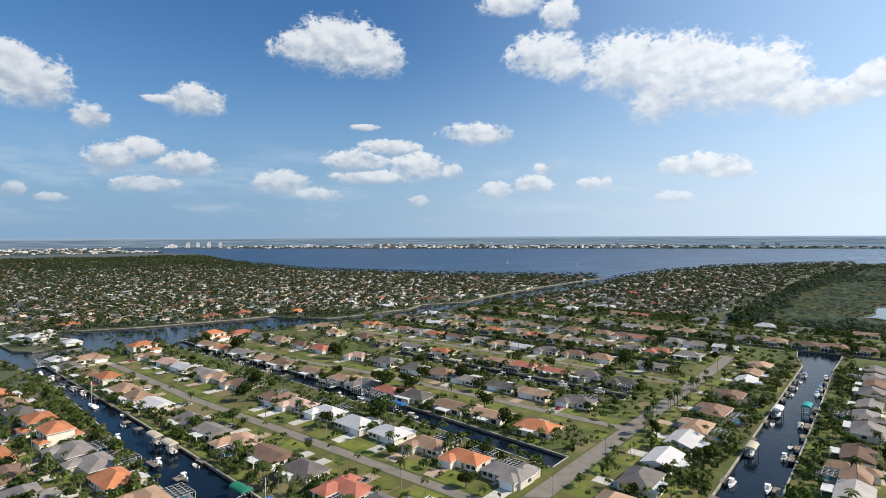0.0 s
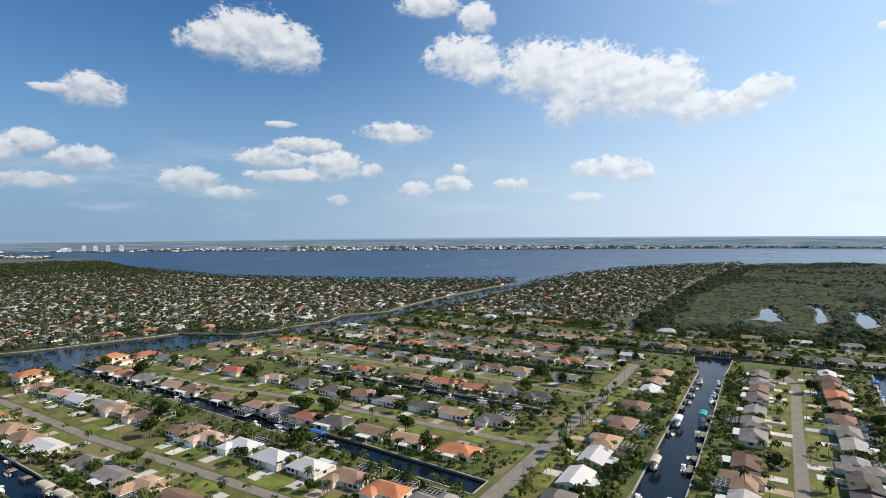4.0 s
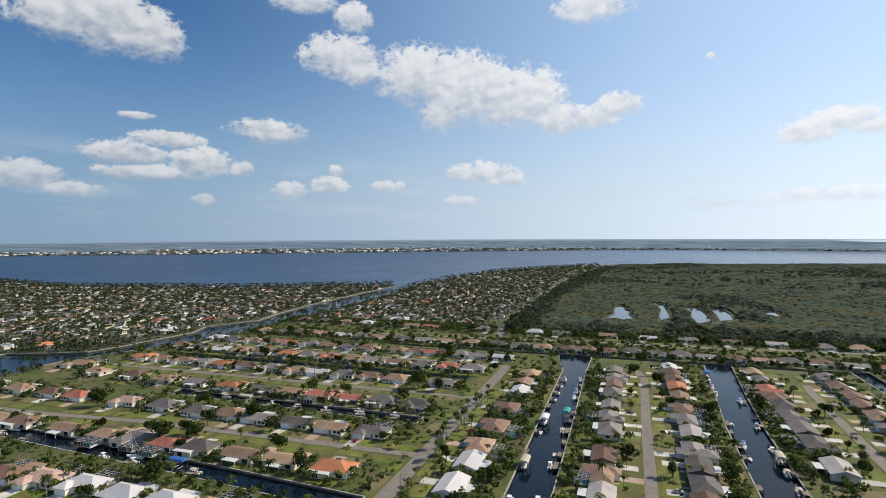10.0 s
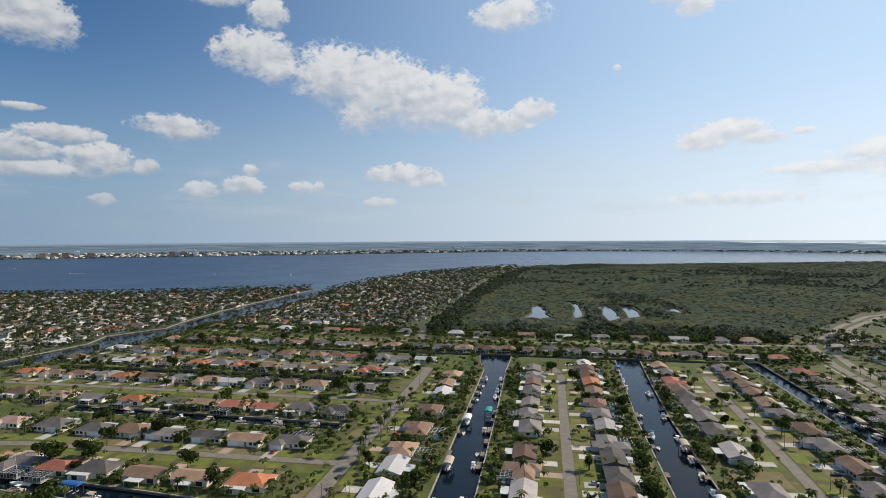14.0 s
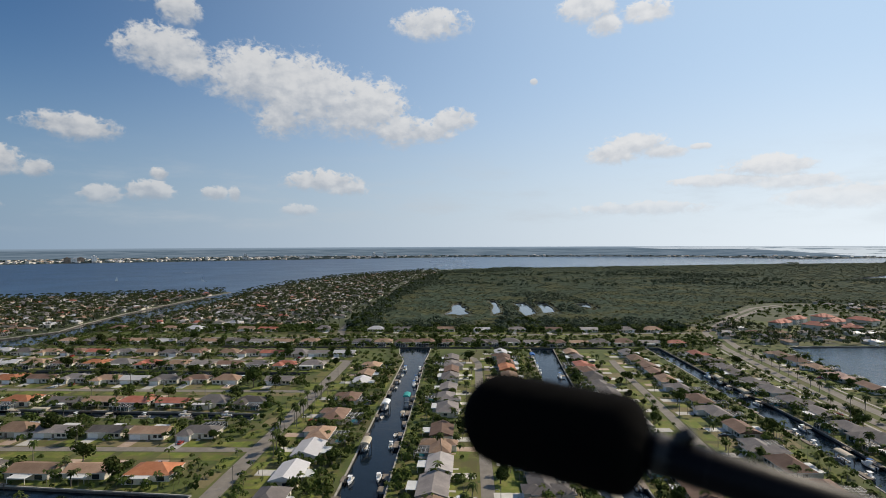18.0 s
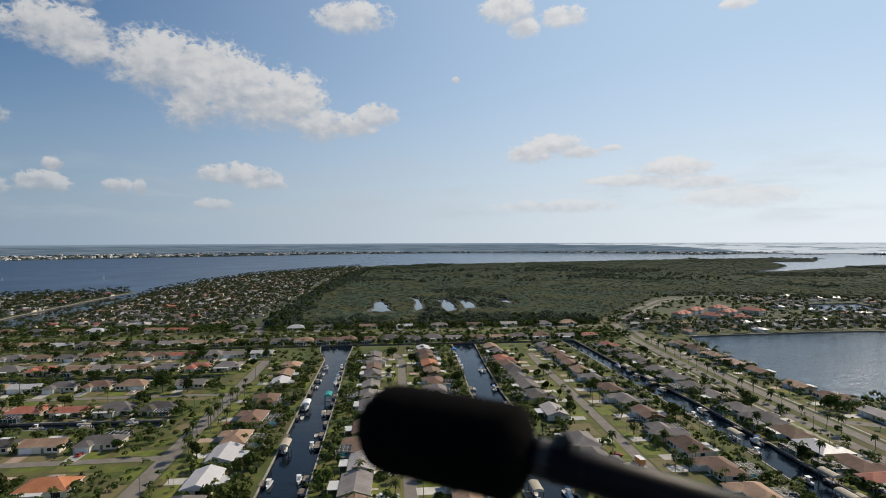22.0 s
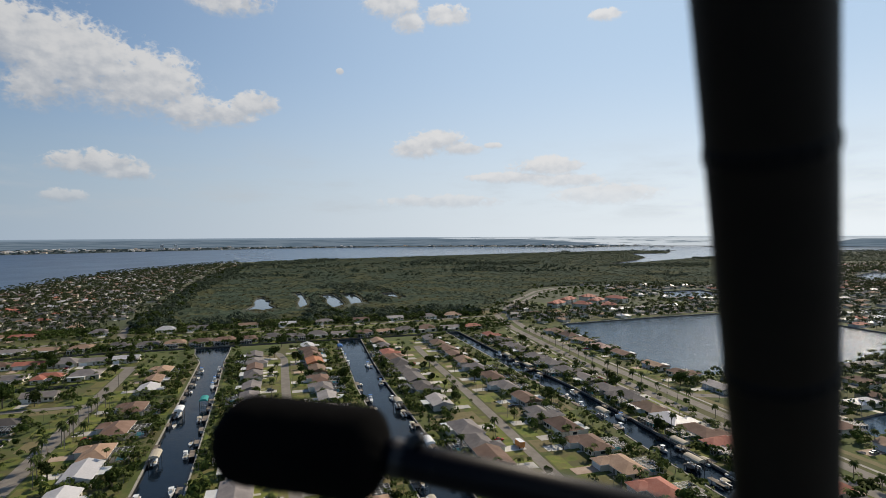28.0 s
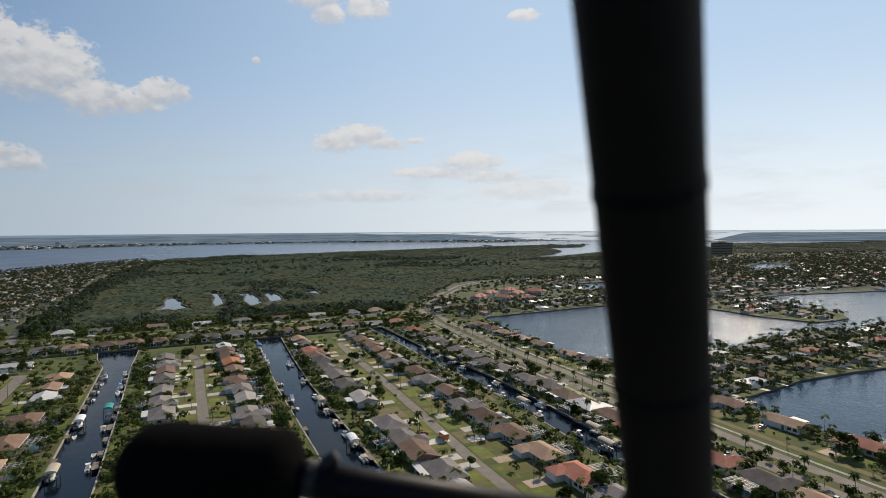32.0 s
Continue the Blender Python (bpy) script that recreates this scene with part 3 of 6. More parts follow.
# far country and open sea along the horizon: a glowing ring with painted haze
def build_backdrop():
    m = bpy.data.materials.new("far_haze_glow")
    m.use_nodes = True
    t = Tree(m.node_tree)
    where = t.add("ShaderNodeTexCoord").outputs["Object"]
    s = t.add("ShaderNodeSeparateXYZ", ins={0: where})
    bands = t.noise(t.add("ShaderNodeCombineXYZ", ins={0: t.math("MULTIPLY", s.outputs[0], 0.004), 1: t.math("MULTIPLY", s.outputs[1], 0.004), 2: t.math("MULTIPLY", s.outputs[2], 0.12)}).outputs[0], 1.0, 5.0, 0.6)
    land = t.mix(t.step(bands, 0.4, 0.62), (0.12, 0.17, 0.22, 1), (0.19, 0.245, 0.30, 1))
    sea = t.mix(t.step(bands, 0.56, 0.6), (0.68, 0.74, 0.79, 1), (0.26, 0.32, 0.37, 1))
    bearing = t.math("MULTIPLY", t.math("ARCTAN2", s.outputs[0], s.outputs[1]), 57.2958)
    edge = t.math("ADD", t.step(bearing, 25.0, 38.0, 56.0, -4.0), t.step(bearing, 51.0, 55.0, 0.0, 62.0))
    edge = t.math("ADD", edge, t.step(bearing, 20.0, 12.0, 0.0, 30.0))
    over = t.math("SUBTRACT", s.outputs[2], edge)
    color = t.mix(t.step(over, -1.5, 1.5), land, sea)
    # paler haze painted towards the top of the ring
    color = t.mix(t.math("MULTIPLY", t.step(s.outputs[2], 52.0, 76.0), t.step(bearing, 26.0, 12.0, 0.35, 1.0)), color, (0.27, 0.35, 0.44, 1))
    # the ring emits these colours itself, no lamp is there
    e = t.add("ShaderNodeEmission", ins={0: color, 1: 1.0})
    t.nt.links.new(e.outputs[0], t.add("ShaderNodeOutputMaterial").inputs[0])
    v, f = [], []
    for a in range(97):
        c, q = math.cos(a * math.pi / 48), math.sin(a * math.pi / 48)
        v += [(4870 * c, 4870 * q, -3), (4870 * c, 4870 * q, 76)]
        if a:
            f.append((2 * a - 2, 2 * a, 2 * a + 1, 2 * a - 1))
    tagged(new("backdrop", mesh("backdrop", v, f, m)), "glowing backdrop with hazy far shore and bright sea painted on", "backdrop", kind="structure")


build_backdrop()


# roads: centre lines, width
def ribbon(points, width, z, shape):
    pts = [Vector(p) for p in points]
    v = []
    for k, p in enumerate(pts):
        d = (pts[min(k + 1, len(pts) - 1)] - pts[max(k - 1, 0)]).normalized()
        n = Vector((-d.y, d.x)) * width / 2
        v += [(p.x + n.x, p.y + n.y, z), (p.x - n.x, p.y - n.y, z)]
    shape.raw(v, [(2 * k, 2 * k + 1, 2 * k + 3, 2 * k + 2) for k in range(len(pts) - 1)])
    return shape


ROADS = [
    ([(-97, 60), (-97, 250), (-97, 440)], 8.0), ([(12, 80), (12, 340), (13, 430), (9, 452), (4, 458)], 5.6), ([(112, 80), (114, 178), (117, 236), (120, 300), (122, 366), (124, 425), (126, 446)], 5.6),
    ([(-450, 129), (-312, 125), (-234, 128), (-97, 131)], 5.6), ([(-460, 216), (-408, 220), (-342, 224), (-275, 232), (-97, 236)], 5.6), ([(-430, 339), (-97, 341)], 5.6),
    ([(-420, 440), (-97, 438)], 5.6), ([(-420, 545), (-210, 552), (-70, 566), (20, 572), (250, 592)], 7.0),
    ([(-132, 566), (-140, 598), (-152, 838), (-152, 1058), (-151, 1461), (-110, 1900)], 8.0), ([(300, 560), (420, 545), (560, 535), (660, 530)], 7.0),
    ([(247, 250), (272, 236), (330, 232), (520, 238)], 7.0), ([(420, 700), (445, 740), (500, 760), (540, 735)], 7.0),
    ([(-1000, 560), (-500, 640)], 7.0), ([(-1000, 760), (-490, 860)], 7.0),
]
BOULEVARD = [(226, 40), (227, 130), (231, 230), (236, 330), (245, 430), (252, 505), (271, 590), (362, 729), (440, 825), (500, 868), (560, 872)]


def build_roads():
    kerb = Shape()
    for k, (pts, w) in enumerate(ROADS):
        s = Shape()
        ribbon(pts, w, 0.05 + 0.004 * k, s)
        tagged(new(f"road_{k + 1}", mesh("road", *s.get(), M["asphalt"])), "sun-bleached grey asphalt residential street", "road", kind="structure")
    for k, off in enumerate((-6.5, 6.5)):
        s = Shape()
        pts = [Vector(p) for p in BOULEVARD]
        line = []
        for i, p in enumerate(pts):
            d = (pts[min(i + 1, len(pts) - 1)] - pts[max(i - 1, 0)]).normalized()
            line.append((p.x + d.y * off, p.y - d.x * off))
        ribbon(line, 7.0, 0.12 + 0.005 * k, s)
        tagged(new(f"road_boulevard_{k + 1}", mesh("road", *s.get(), M["asphalt"])), "grey carriageway of a palm-lined boulevard with a median", "road", kind="structure")
    s = Shape()
    ribbon([(x + 14, y) for x, y in BOULEVARD[:6]], 1.8, 0.09, s)
    ribbon([(x - 14, y) for x, y in BOULEVARD[:6]], 1.8, 0.09, s)
    tagged(new("pavement", mesh("pavement", *s.get(), M["seawall"])), "pale concrete footpath beside the boulevard", "pavement", kind="structure")


build_roads()


# seawall caps along the canals
def build_seawalls():
    s = Shape()
    for poly in CANALS[:3] + CANALS[4:7] + [CHANNEL, LAKE]:
        a = sum(poly[i - 1][0] * poly[i][1] - poly[i][0] * poly[i - 1][1] for i in range(len(poly)))
        for i in range(len(poly)):
            p, q = Vector(poly[i - 1]), Vector(poly[i])
            d = (q - p).normalized()
            n = Vector((d.y, -d.x)) * (1 if a > 0 else -1)
            if wet(*((p + q) / 2 + n * 1.5)):
                continue
            o = n * 0.5
            s.raw([(*(p - n * 0.15), 0.22), (*(q - n * 0.15), 0.22), (*(q + o), 0.22), (*(p + o), 0.22), (*(p - n * 0.15), -0.3), (*(q - n * 0.15), -0.3), (*(q + o), -0.3), (*(p + o), -0.3)],
                  [(0, 1, 2, 3), (4, 7, 6, 5), (0, 4, 5, 1), (3, 2, 6, 7)])
    tagged(new("seawall_cap", mesh("seawall_cap", *s.get(), M["seawall"])), "pale concrete cap along the canal walls", "seawall", kind="structure")


build_seawalls()


# ---------------------------------------------------------------- houses
def thing(name, label, category, group=""):
    return tagged(new(name), label, category, group)


WORDS = {"w": "white metal", "l": "light grey shingle", "g": "grey shingle", "d": "charcoal shingle", "t": "tan tile", "b": "brown shingle", "o": "orange tile", "r": "terracotta tile", "p": "pale pink tile"}


def build_house(color, shape):
    kind = ("hip", "L-shaped hip", "gable", "hip", "two-storey hip")[shape]
    h = thing("house", f"{'pale' if shape != 3 else 'cream'} stucco house with a {WORDS[color]} {kind} roof", "house", "houses on the canals")
    walls, roof = Shape(), Shape()
    z = 2.75
    if shape == 0:
        walls.box(-8, -5.5, 0, 8, 4, z).box(1.6, 3.9, 0, 7.6, 7.4, z)
        roof.hip(-8, -5.5, 8, 4, z, 0.42).hip(1.6, 0.5, 7.6, 7.4, z + 0.01, 0.42)
        gx, gy = 4.6, 7.4
    elif shape == 1:
        walls.box(-8, -3.5, 0, 8, 5, z).box(-7.6, -8.5, 0, -0.6, -3.4, z).box(-7, 4.9, 0, -1, 7.6, z)
        roof.hip(-8, -3.5, 8, 5, z, 0.45).hip(-7.6, -8.5, -0.6, 1, z + 0.01, 0.45).hip(-7, 1, -1, 7.6, z + 0.02, 0.45)
        gx, gy = -4.0, 7.6
    elif shape == 2:
        walls.box(-8.2, -5, 0, 8.2, 5, z)
        walls.raw([(-8.2, -5, z), (-8.2, 5, z), (-8.2, 0, z + 1.55), (8.2, -5, z), (8.2, 5, z), (8.2, 0, z + 1.55)], [(0, 2, 1), (3, 4, 5)])
        roof.gable(-8.2, -5, 8.2, 5, z, 0.32)
        gx, gy = 5.2, 5.0
        walls.box(-3.9, -8.9, 0, -3.7, -8.7, z - 0.5).box(2.7, -8.9, 0, 2.9, -8.7, z - 0.5)
    elif shape == 3:
        walls.box(-8, -5, 0, 8, 5.5, z).box(-7.8, -7.5, 0, 1, -4.9, z - 0.3)
        roof.hip(-8, -5, 8, 5.5, z, 0.5)
        gx, gy = -4.6, 5.5
    else:
        walls.box(-7, -5, 0, 7, 5, 5.6).box(-8, 4.9, 0, 0, 8, z).box(-7, -8, 0, 4, -4.9, z)
        roof.hip(-7, -5, 7, 5, 5.6, 0.45).hip(-8, 4.2, 0, 8, z, 0.4).hip(-7, -8, 4, -4.4, z, 0.3)
        gx, gy = -4.0, 8.0
    part("wall", walls.get(), M["stucco"], h)
    rv, rf = roof.get()
    tall = [max(rv[i][2] for i in q) - min(rv[i][2] for i in q) for q in rf]
    part("roof", mesh("roof", rv, rf, [ROOF[color], M["fascia"]], [1 if 0.05 < k < 0.3 else 0 for k in tall]), None, h)
    if shape == 3:
        part("lanai_roof", Shape().box(-8.2, -8.2, z - 0.28, 1.4, -5.2, z - 0.05).box(-8.2, -8.3, z - 0.34, 1.4, -8.2, z - 0.02).get(), M["screen"], h, "flat white lanai roof")
    if shape == 2:
        part("lanai_roof", Shape().box(-4, -9.0, z - 0.5, 3, -5.3, z - 0.3).box(-4, -9.1, z - 0.56, 3, -9.0, z - 0.27).get(), M["screen"], h, "flat white lanai roof")
        part("solar_panel", Shape().raw([(-3, 1.2, z + 1.32), (1, 1.2, z + 1.32), (1, 3.6, z + 0.56), (-3, 3.6, z + 0.56), (-3, 1.2, z + 1.26), (1, 1.2, z + 1.26), (1, 3.6, z + 0.50), (-3, 3.6, z + 0.50)], [(0, 1, 2, 3), (0, 4, 5, 1), (1, 5, 6, 2), (2, 6, 7, 3), (3, 7, 4, 0)]).get(), M["dark"], h, "dark pool-heating panel") if color in "wlb" else None
    part("garage_door", Shape().box(gx - 2.4, gy, 0.02, gx + 2.4, gy + 0.06, 2.2).box(gx - 2.4, gy + 0.06, 0.75, gx + 2.4, gy + 0.07, 0.79).box(gx - 2.4, gy + 0.06, 1.45, gx + 2.4, gy + 0.07, 1.49).get(), M["white"], h, "white panelled garage door")
    front = {0: 4, 1: 5, 2: 5, 3: 5.5, 4: 5}[shape]
    back = {0: -5.5, 1: -3.5, 2: -5, 3: -7.5, 4: -8}[shape]
    dx = -1.5 if gx > 0 else 1.6
    part("front_door", Shape().box(dx - 0.55, front, 0.02, dx + 0.55, front + 0.06, 2.1).box(dx - 0.3, front + 0.06, 0.5, dx + 0.3, front + 0.08, 1.8).get(), M["timber"], h)
    side = -1 if gx > 0 else 1
    for wx in (side * 4.2, side * 6.6):
        part("window", Shape().box(wx - 0.8, front, 0.9, wx + 0.8, front + 0.05, 2.15).get(), M["glass"], h)
    for wx, ww in ((-4.6, 1.2), (4.8, 1.4)):
        y = back if not (shape == 1 and wx > 0) and not (shape == 3 and wx > 1) and not (shape == 4 and wx > 4) else {1: -3.5, 3: -5, 4: -5}[shape]
        if shape == 1 and wx < -0.6:
            y = -8.5
        part("window", Shape().box(wx - ww, y - 0.05, 0.25, wx + ww, y, 2.2).get(), M["glass"], h, "dark sliding glass door")
    for s in (-1, 1):
        x = s * (8.2 if shape == 2 else 7 if shape == 4 else 8)
        part("window", Shape().box(x - 0.05, -1.6, 0.95, x + 0.05, 0.2, 2.1).get(), M["glass"], h)
    if shape == 4:
        for wx in (-4.5, 0, 4.5):
            part("window", Shape().box(wx - 0.8, -5.05, 3.5, wx + 0.8, -5, 5.0).get(), M["glass"], h)
            part("window", Shape().box(wx - 0.8, 5, 3.5, wx + 0.8, 5.05, 5.0).get(), M["glass"], h)
    part("driveway", Shape().box(gx - 2.7, gy + 0.05, -0.02, gx + 2.7, gy + 9.5, 0.06).box(dx - 0.7, front + 0.1, -0.02, dx + 0.7, front + 2.5, 0.05).get(), M["pave"] if color in "ort" else M["concrete"], h, "pale driveway slab")
    if shape in (0, 1):
        x0, x1, y0, y1 = (-6.5, 3.5, -13.0, -5.9) if shape == 0 else (0.2, 7.8, -10.5, -4.0)
        cage = Shape()
        top = 2.9
        n = 5
        for k in range(n + 1):
            x = x0 + (x1 - x0) * k / n
            cage.box(x - 0.05, y0, 0, x + 0.05, y0 + 0.1, top - 0.4).box(x - 0.05, y0, top - 0.45, x + 0.05, y1, top - 0.36)
        for k in range(5):
            y = y0 + (y1 - y0) * k / 4
            cage.box(x0, y - 0.05, top - 0.44, x1, y + 0.05, top - 0.35)
            for x in (x0, x1):
                cage.box(x - 0.05, y - 0.05, 0, x + 0.05, y + 0.05, top - 0.4)
        frame_part = part("pool_cage", cage.get(), M["screen"], h, "white aluminium pool cage")
        part("screen_panel", Shape().box(x0, y0, top - 0.39, x1, y1, top - 0.38).box(x0, y0 + 0.04, 0.1, x1, y0 + 0.05, top - 0.4).get(), M["mesh_screen"], frame_part, "dark insect screen")
        deck = part("pool_deck", Shape().box(x0, y0, -0.02, x1, y1, 0.07).get(), M["concrete"], h)
        part("pool", Shape().box(x0 + 2.2, y0 + 1.5, 0, x1 - 2.2, y1 - 2.0, 0.09).get(), M["pool"], deck, "turquoise pool water")
    return h


PROTO, FOOT, FRONT = {}, [], []
WAY = {"N": (0, 1), "W": (-1, 0), "S": (0, -1), "E": (1, 0)}
TURN = {"N": 0, "W": 90, "S": 180, "E": -90}
rng = random.Random(7)


def place(key, build, m):
    """The first of a kind is built, the rest are copied."""
    if key in PROTO:
        return copy_thing(PROTO[key], m @ Matrix.Diagonal((*(1 / k for k in PROTO[key].scale), 1)))
    PROTO[key] = build()
    PROTO[key].matrix_basis = m
    return PROTO[key]


def house(x, y, facing, color, shape=None, size=1.0):
    if shape is None:
        shape = rng.choice((0, 0, 1, 2, 2, 3, 3) if color not in "wl" else (2, 2, 3, 0))
    s = rng.uniform(1.06, 1.2) * size
    m = pose(x, y, 0.02, 0, 0, TURN[facing] + rng.uniform(-2, 2)) @ Matrix.Diagonal((s, s, rng.uniform(1.05, 1.2), 1))
    place(("house", color, shape), lambda: build_house(color, shape), m)
    FOOT.append((x, y, 11.2))
    FRONT.append(WAY[facing])


COLUMNS = [   # x, facing, y with roof
    (-71, "W", "408t 383t 360w 319b 283b 252t 231w 204w 180g 154t"), (-9, "E", "440g 417g 395b 374g 344g 321g 297g 259b 236t 215l 193g 171t"),
    (34, "W", "466w 445b 424b 403o 377t 350b 328g 306l 281g 259d 238g 218b 196g 174t"), (95, "E", "466t 442g 418r 396b 376g 355g 332g 311d 277l 231g 212g 193b 171g 150l 131g"),
    (145, "W", "466g 440t 416b 394b 370t 346g 321b 295g 267b"), (142, "W", "241g 219b 195b 170t 145r 123g"), (203, "E", "462r 437g 412g 391g 366g 343g 318g 294g 271g 251g 230t 211w 192b 173r 151b 131r 109d 87t"),
    (272, "W", "460t 436b 412t 382p 353b 312t 287b 252l 180b 146t 113r 89b"),
]
ROWS = [      # y, facing, x with roof
    (104, "N", "-479w -448g -417t -382o -356t -332t -311w -269g -247g -224t -200b -177g -151r -130g"),
    (154, "S", "-438t -406p -383w -355g -337t -313b -271b -249p -226w -201w -179w -156t -134o -113g"), (205, "N", "-448t -422o -396g -361t -339t -303t -272t -251g -230r -209d -182t -158t -130o"),
    (254, "S", "-448g -417t -385b -359r -315p -284g -255g -232t -210g -182d -159t -134g"), (308, "N", "-409t -368b -337t -306g -275o -245g -223t -201r -177r -152g -129d"),
    (363, "S", "-420o -395t -372b -350g -330o -305b -280g -255t -235w -212g -190b -168t -130g"), (414, "N", "-425t -400g -375w -350t -325b -300o -278g -255r -232t -210g -188b -165g -142r -120g"),
    (461, "S", "-420w -398g -375t -352b -330r -306g -284t -262g -240b -210t -190b -170r -147g -128g -105w"), (518, "N", "-400t -375g -350b -325t -300w -276g -252t -227g -203g -178t -152t -124g -100g -79t -58b -38b -18b 4g 25g 46g 68g 90b 112t 132g 155b 180g 205r"),
    (600, "S", "-400b -370g -340t -310w -280g -250t -225r -160g -100w -70g -20t 20w 60g 100b 140l 180g 210t"),
    (28, "N", "-339t -313g -287o -261b -235g -209t"), (53, "S", "-399o -374t -347g -321o -296o -270g -248g -225o -199t"),
]

EXTRA = [     # waterside houses along the channel
    (-601, 284, "W", "r", 0), (-592, 322, "W", "r", 3), (-640, 205, "W", "t", 1), (-476, 250, "E", "r", 3), (-476, 222, "E", "o", 4), (-470, 160, "E", "o", 4), (-448, 325, "S", "t", 0),
    (-585, 118, "N", "w", 4), (-612, 112, "S", "w", 3), (-510, 628, "W", "w", 1), (-468, 120, "E", "t", 1), (-560, 372, "W", "o", 0), (-535, 400, "W", "t", 2), (-520, 440, "W", "g", 0),
    (-512, 480, "W", "w", 2), (-520, 562, "W", "r", 0), (-660, 165, "W", "o", 0), (-509, 690, "W", "t", 0), (-514, 740, "W", "g", 2),
]


def build_houses():
    for x, facing, text in COLUMNS:
        for word in text.split():
            house(x + rng.uniform(-1, 1), float(word[:-1]), facing, word[-1])
    for y, facing, text in ROWS:
        for word in text.split():
            two = word == "-382o" or (y == 53 and word[-1] == "o" and rng.random() < 0.6)
            house(float(word[:-1]), y + rng.uniform(-1, 1), facing, word[-1], 4 if two else None)


build_houses()
for x, y, facing, color, shape in EXTRA:
    house(x, y, facing, color, shape, 1.25)


def lawns():
    """Each lot's grass, its own tone, in front of and behind the house."""
    s, dry = Shape(), Shape()
    level = itertools.cycle([0.020 + 0.0009 * k for k in range(27)])
    for x, facing, text in COLUMNS:
        for k, word in enumerate(text.split()):
            y = float(word[:-1])
            for sx in (-1, 1):
                z, far = next(level), 19
                while far > 8 and any(wet(x + sx * far, y + e, 0.5) for e in (-9.8, 0, 9.8)):
                    far -= 1
                (dry if rng.random() < 0.12 else s).raw([(x + sx * 4, y - 9.8, z), (x + sx * far, y - 9.8, z), (x + sx * far, y + 9.8, z), (x + sx * 4, y + 9.8, z)], [(0, 1, 2, 3) if sx > 0 else (3, 2, 1, 0)])
    for y, facing, text in ROWS:
        for word in text.split():
            x = float(word[:-1])
            for sy in (-1, 1):
                z, far = next(level), 17.5
                while far > 7 and any(wet(x + e, y + sy * far, 0.5) for e in (-10.3, 0, 10.3)):
                    far -= 1
                (dry if rng.random() < 0.2 else s).raw([(x - 10.3, y + sy * 4, z), (x + 10.3, y + sy * 4, z), (x + 10.3, y + sy * far, z), (x - 10.3, y + sy * far, z)], [(0, 1, 2, 3) if sy > 0 else (3, 2, 1, 0)])
    for road, (pts, w) in enumerate(ROADS[:8]):
        for (ax, ay), (bx, by) in zip(pts, pts[1:]):
            L = math.hypot(bx - ax, by - ay)
            ux, uy = (bx - ax) / L, (by - ay) / L
            for k in range(int(L / 19)):
                for sd in (-1, 1):
                    a0, a1, o0, o1 = 19 * k + 1.0, 19 * k + 16, sd * (w / 2 + 1.2), sd * (w / 2 + rng.uniform(7, 11))
                    c = [(ax + ux * a - uy * o, ay + uy * a + ux * o, 0.0448 + 0.0004 * road) for a, o in ((a0, o0), (a1, o0), (a1, o1), (a0, o1))]
                    if not any(wet(x, y, 1.0) for x, y, z in c):
                        (dry if rng.random() < 0.08 else s).raw(c, [(0, 1, 2, 3) if sd > 0 else (3, 2, 1, 0)])
    for x0, y0, x1, y1 in ((0, 268, 7, 284), (84, 244, 110, 262), (-312, 92, -268, 122), (247, 60, 251, 300), (-484, 306, -452, 336), (130, 246, 166, 268), (124, 300, 160, 312), (250, 600, 300, 640), (-190, 600, -120, 604)):
        dry.raw([(x0, y0, 0.0485), (x1, y0, 0.0485), (x1, y1, 0.0485), (x0, y1, 0.0485)], [(0, 1, 2, 3)])
    joined("lawn", [s, dry], [M["lawn"], M["dry"]], "clipped green and sun-dried lawns of the lots", "lawn", "structure")


lawns()


# ---------------------------------------------------------------- trees
def leaf_cloud(r, lobes, count, size, squash=0.75, z0=0.0, seed=1):
    """Leaf clumps on the shells of several lobes, with gaps between."""
    g = np.random.default_rng(seed)
    v, f = [], []
    centres = [(g.uniform(-0.55, 0.55) * r, g.uniform(-0.55, 0.55) * r, g.uniform(-0.3, 0.5) * r * squash, g.uniform(0.42, 0.66) * r) for _ in range(lobes)]
    for k in range(count):
        cx, cy, cz, cr = centres[k % lobes]
        d = g.normal(size=3)
        d /= np.linalg.norm(d)
        p = np.array([cx, cy, cz]) + d * cr * g.uniform(0.7, 1.05) * np.array([1, 1, squash])
        a = np.cross(d, g.normal(size=3))
        a /= np.linalg.norm(a)
        b = np.cross(d + g.normal(size=3) * 0.4, a)
        b /= np.linalg.norm(b)
        w = size * g.uniform(0.6, 1.3)
        p[2] += z0
        n = len(v)
        v += [p - a * w, p - b * w * 0.6 + d * w * 0.25, p + a * w, p + b * w * 0.6 + d * w * 0.2]
        f.append((n, n + 1, n + 2, n + 3))
    return v, f


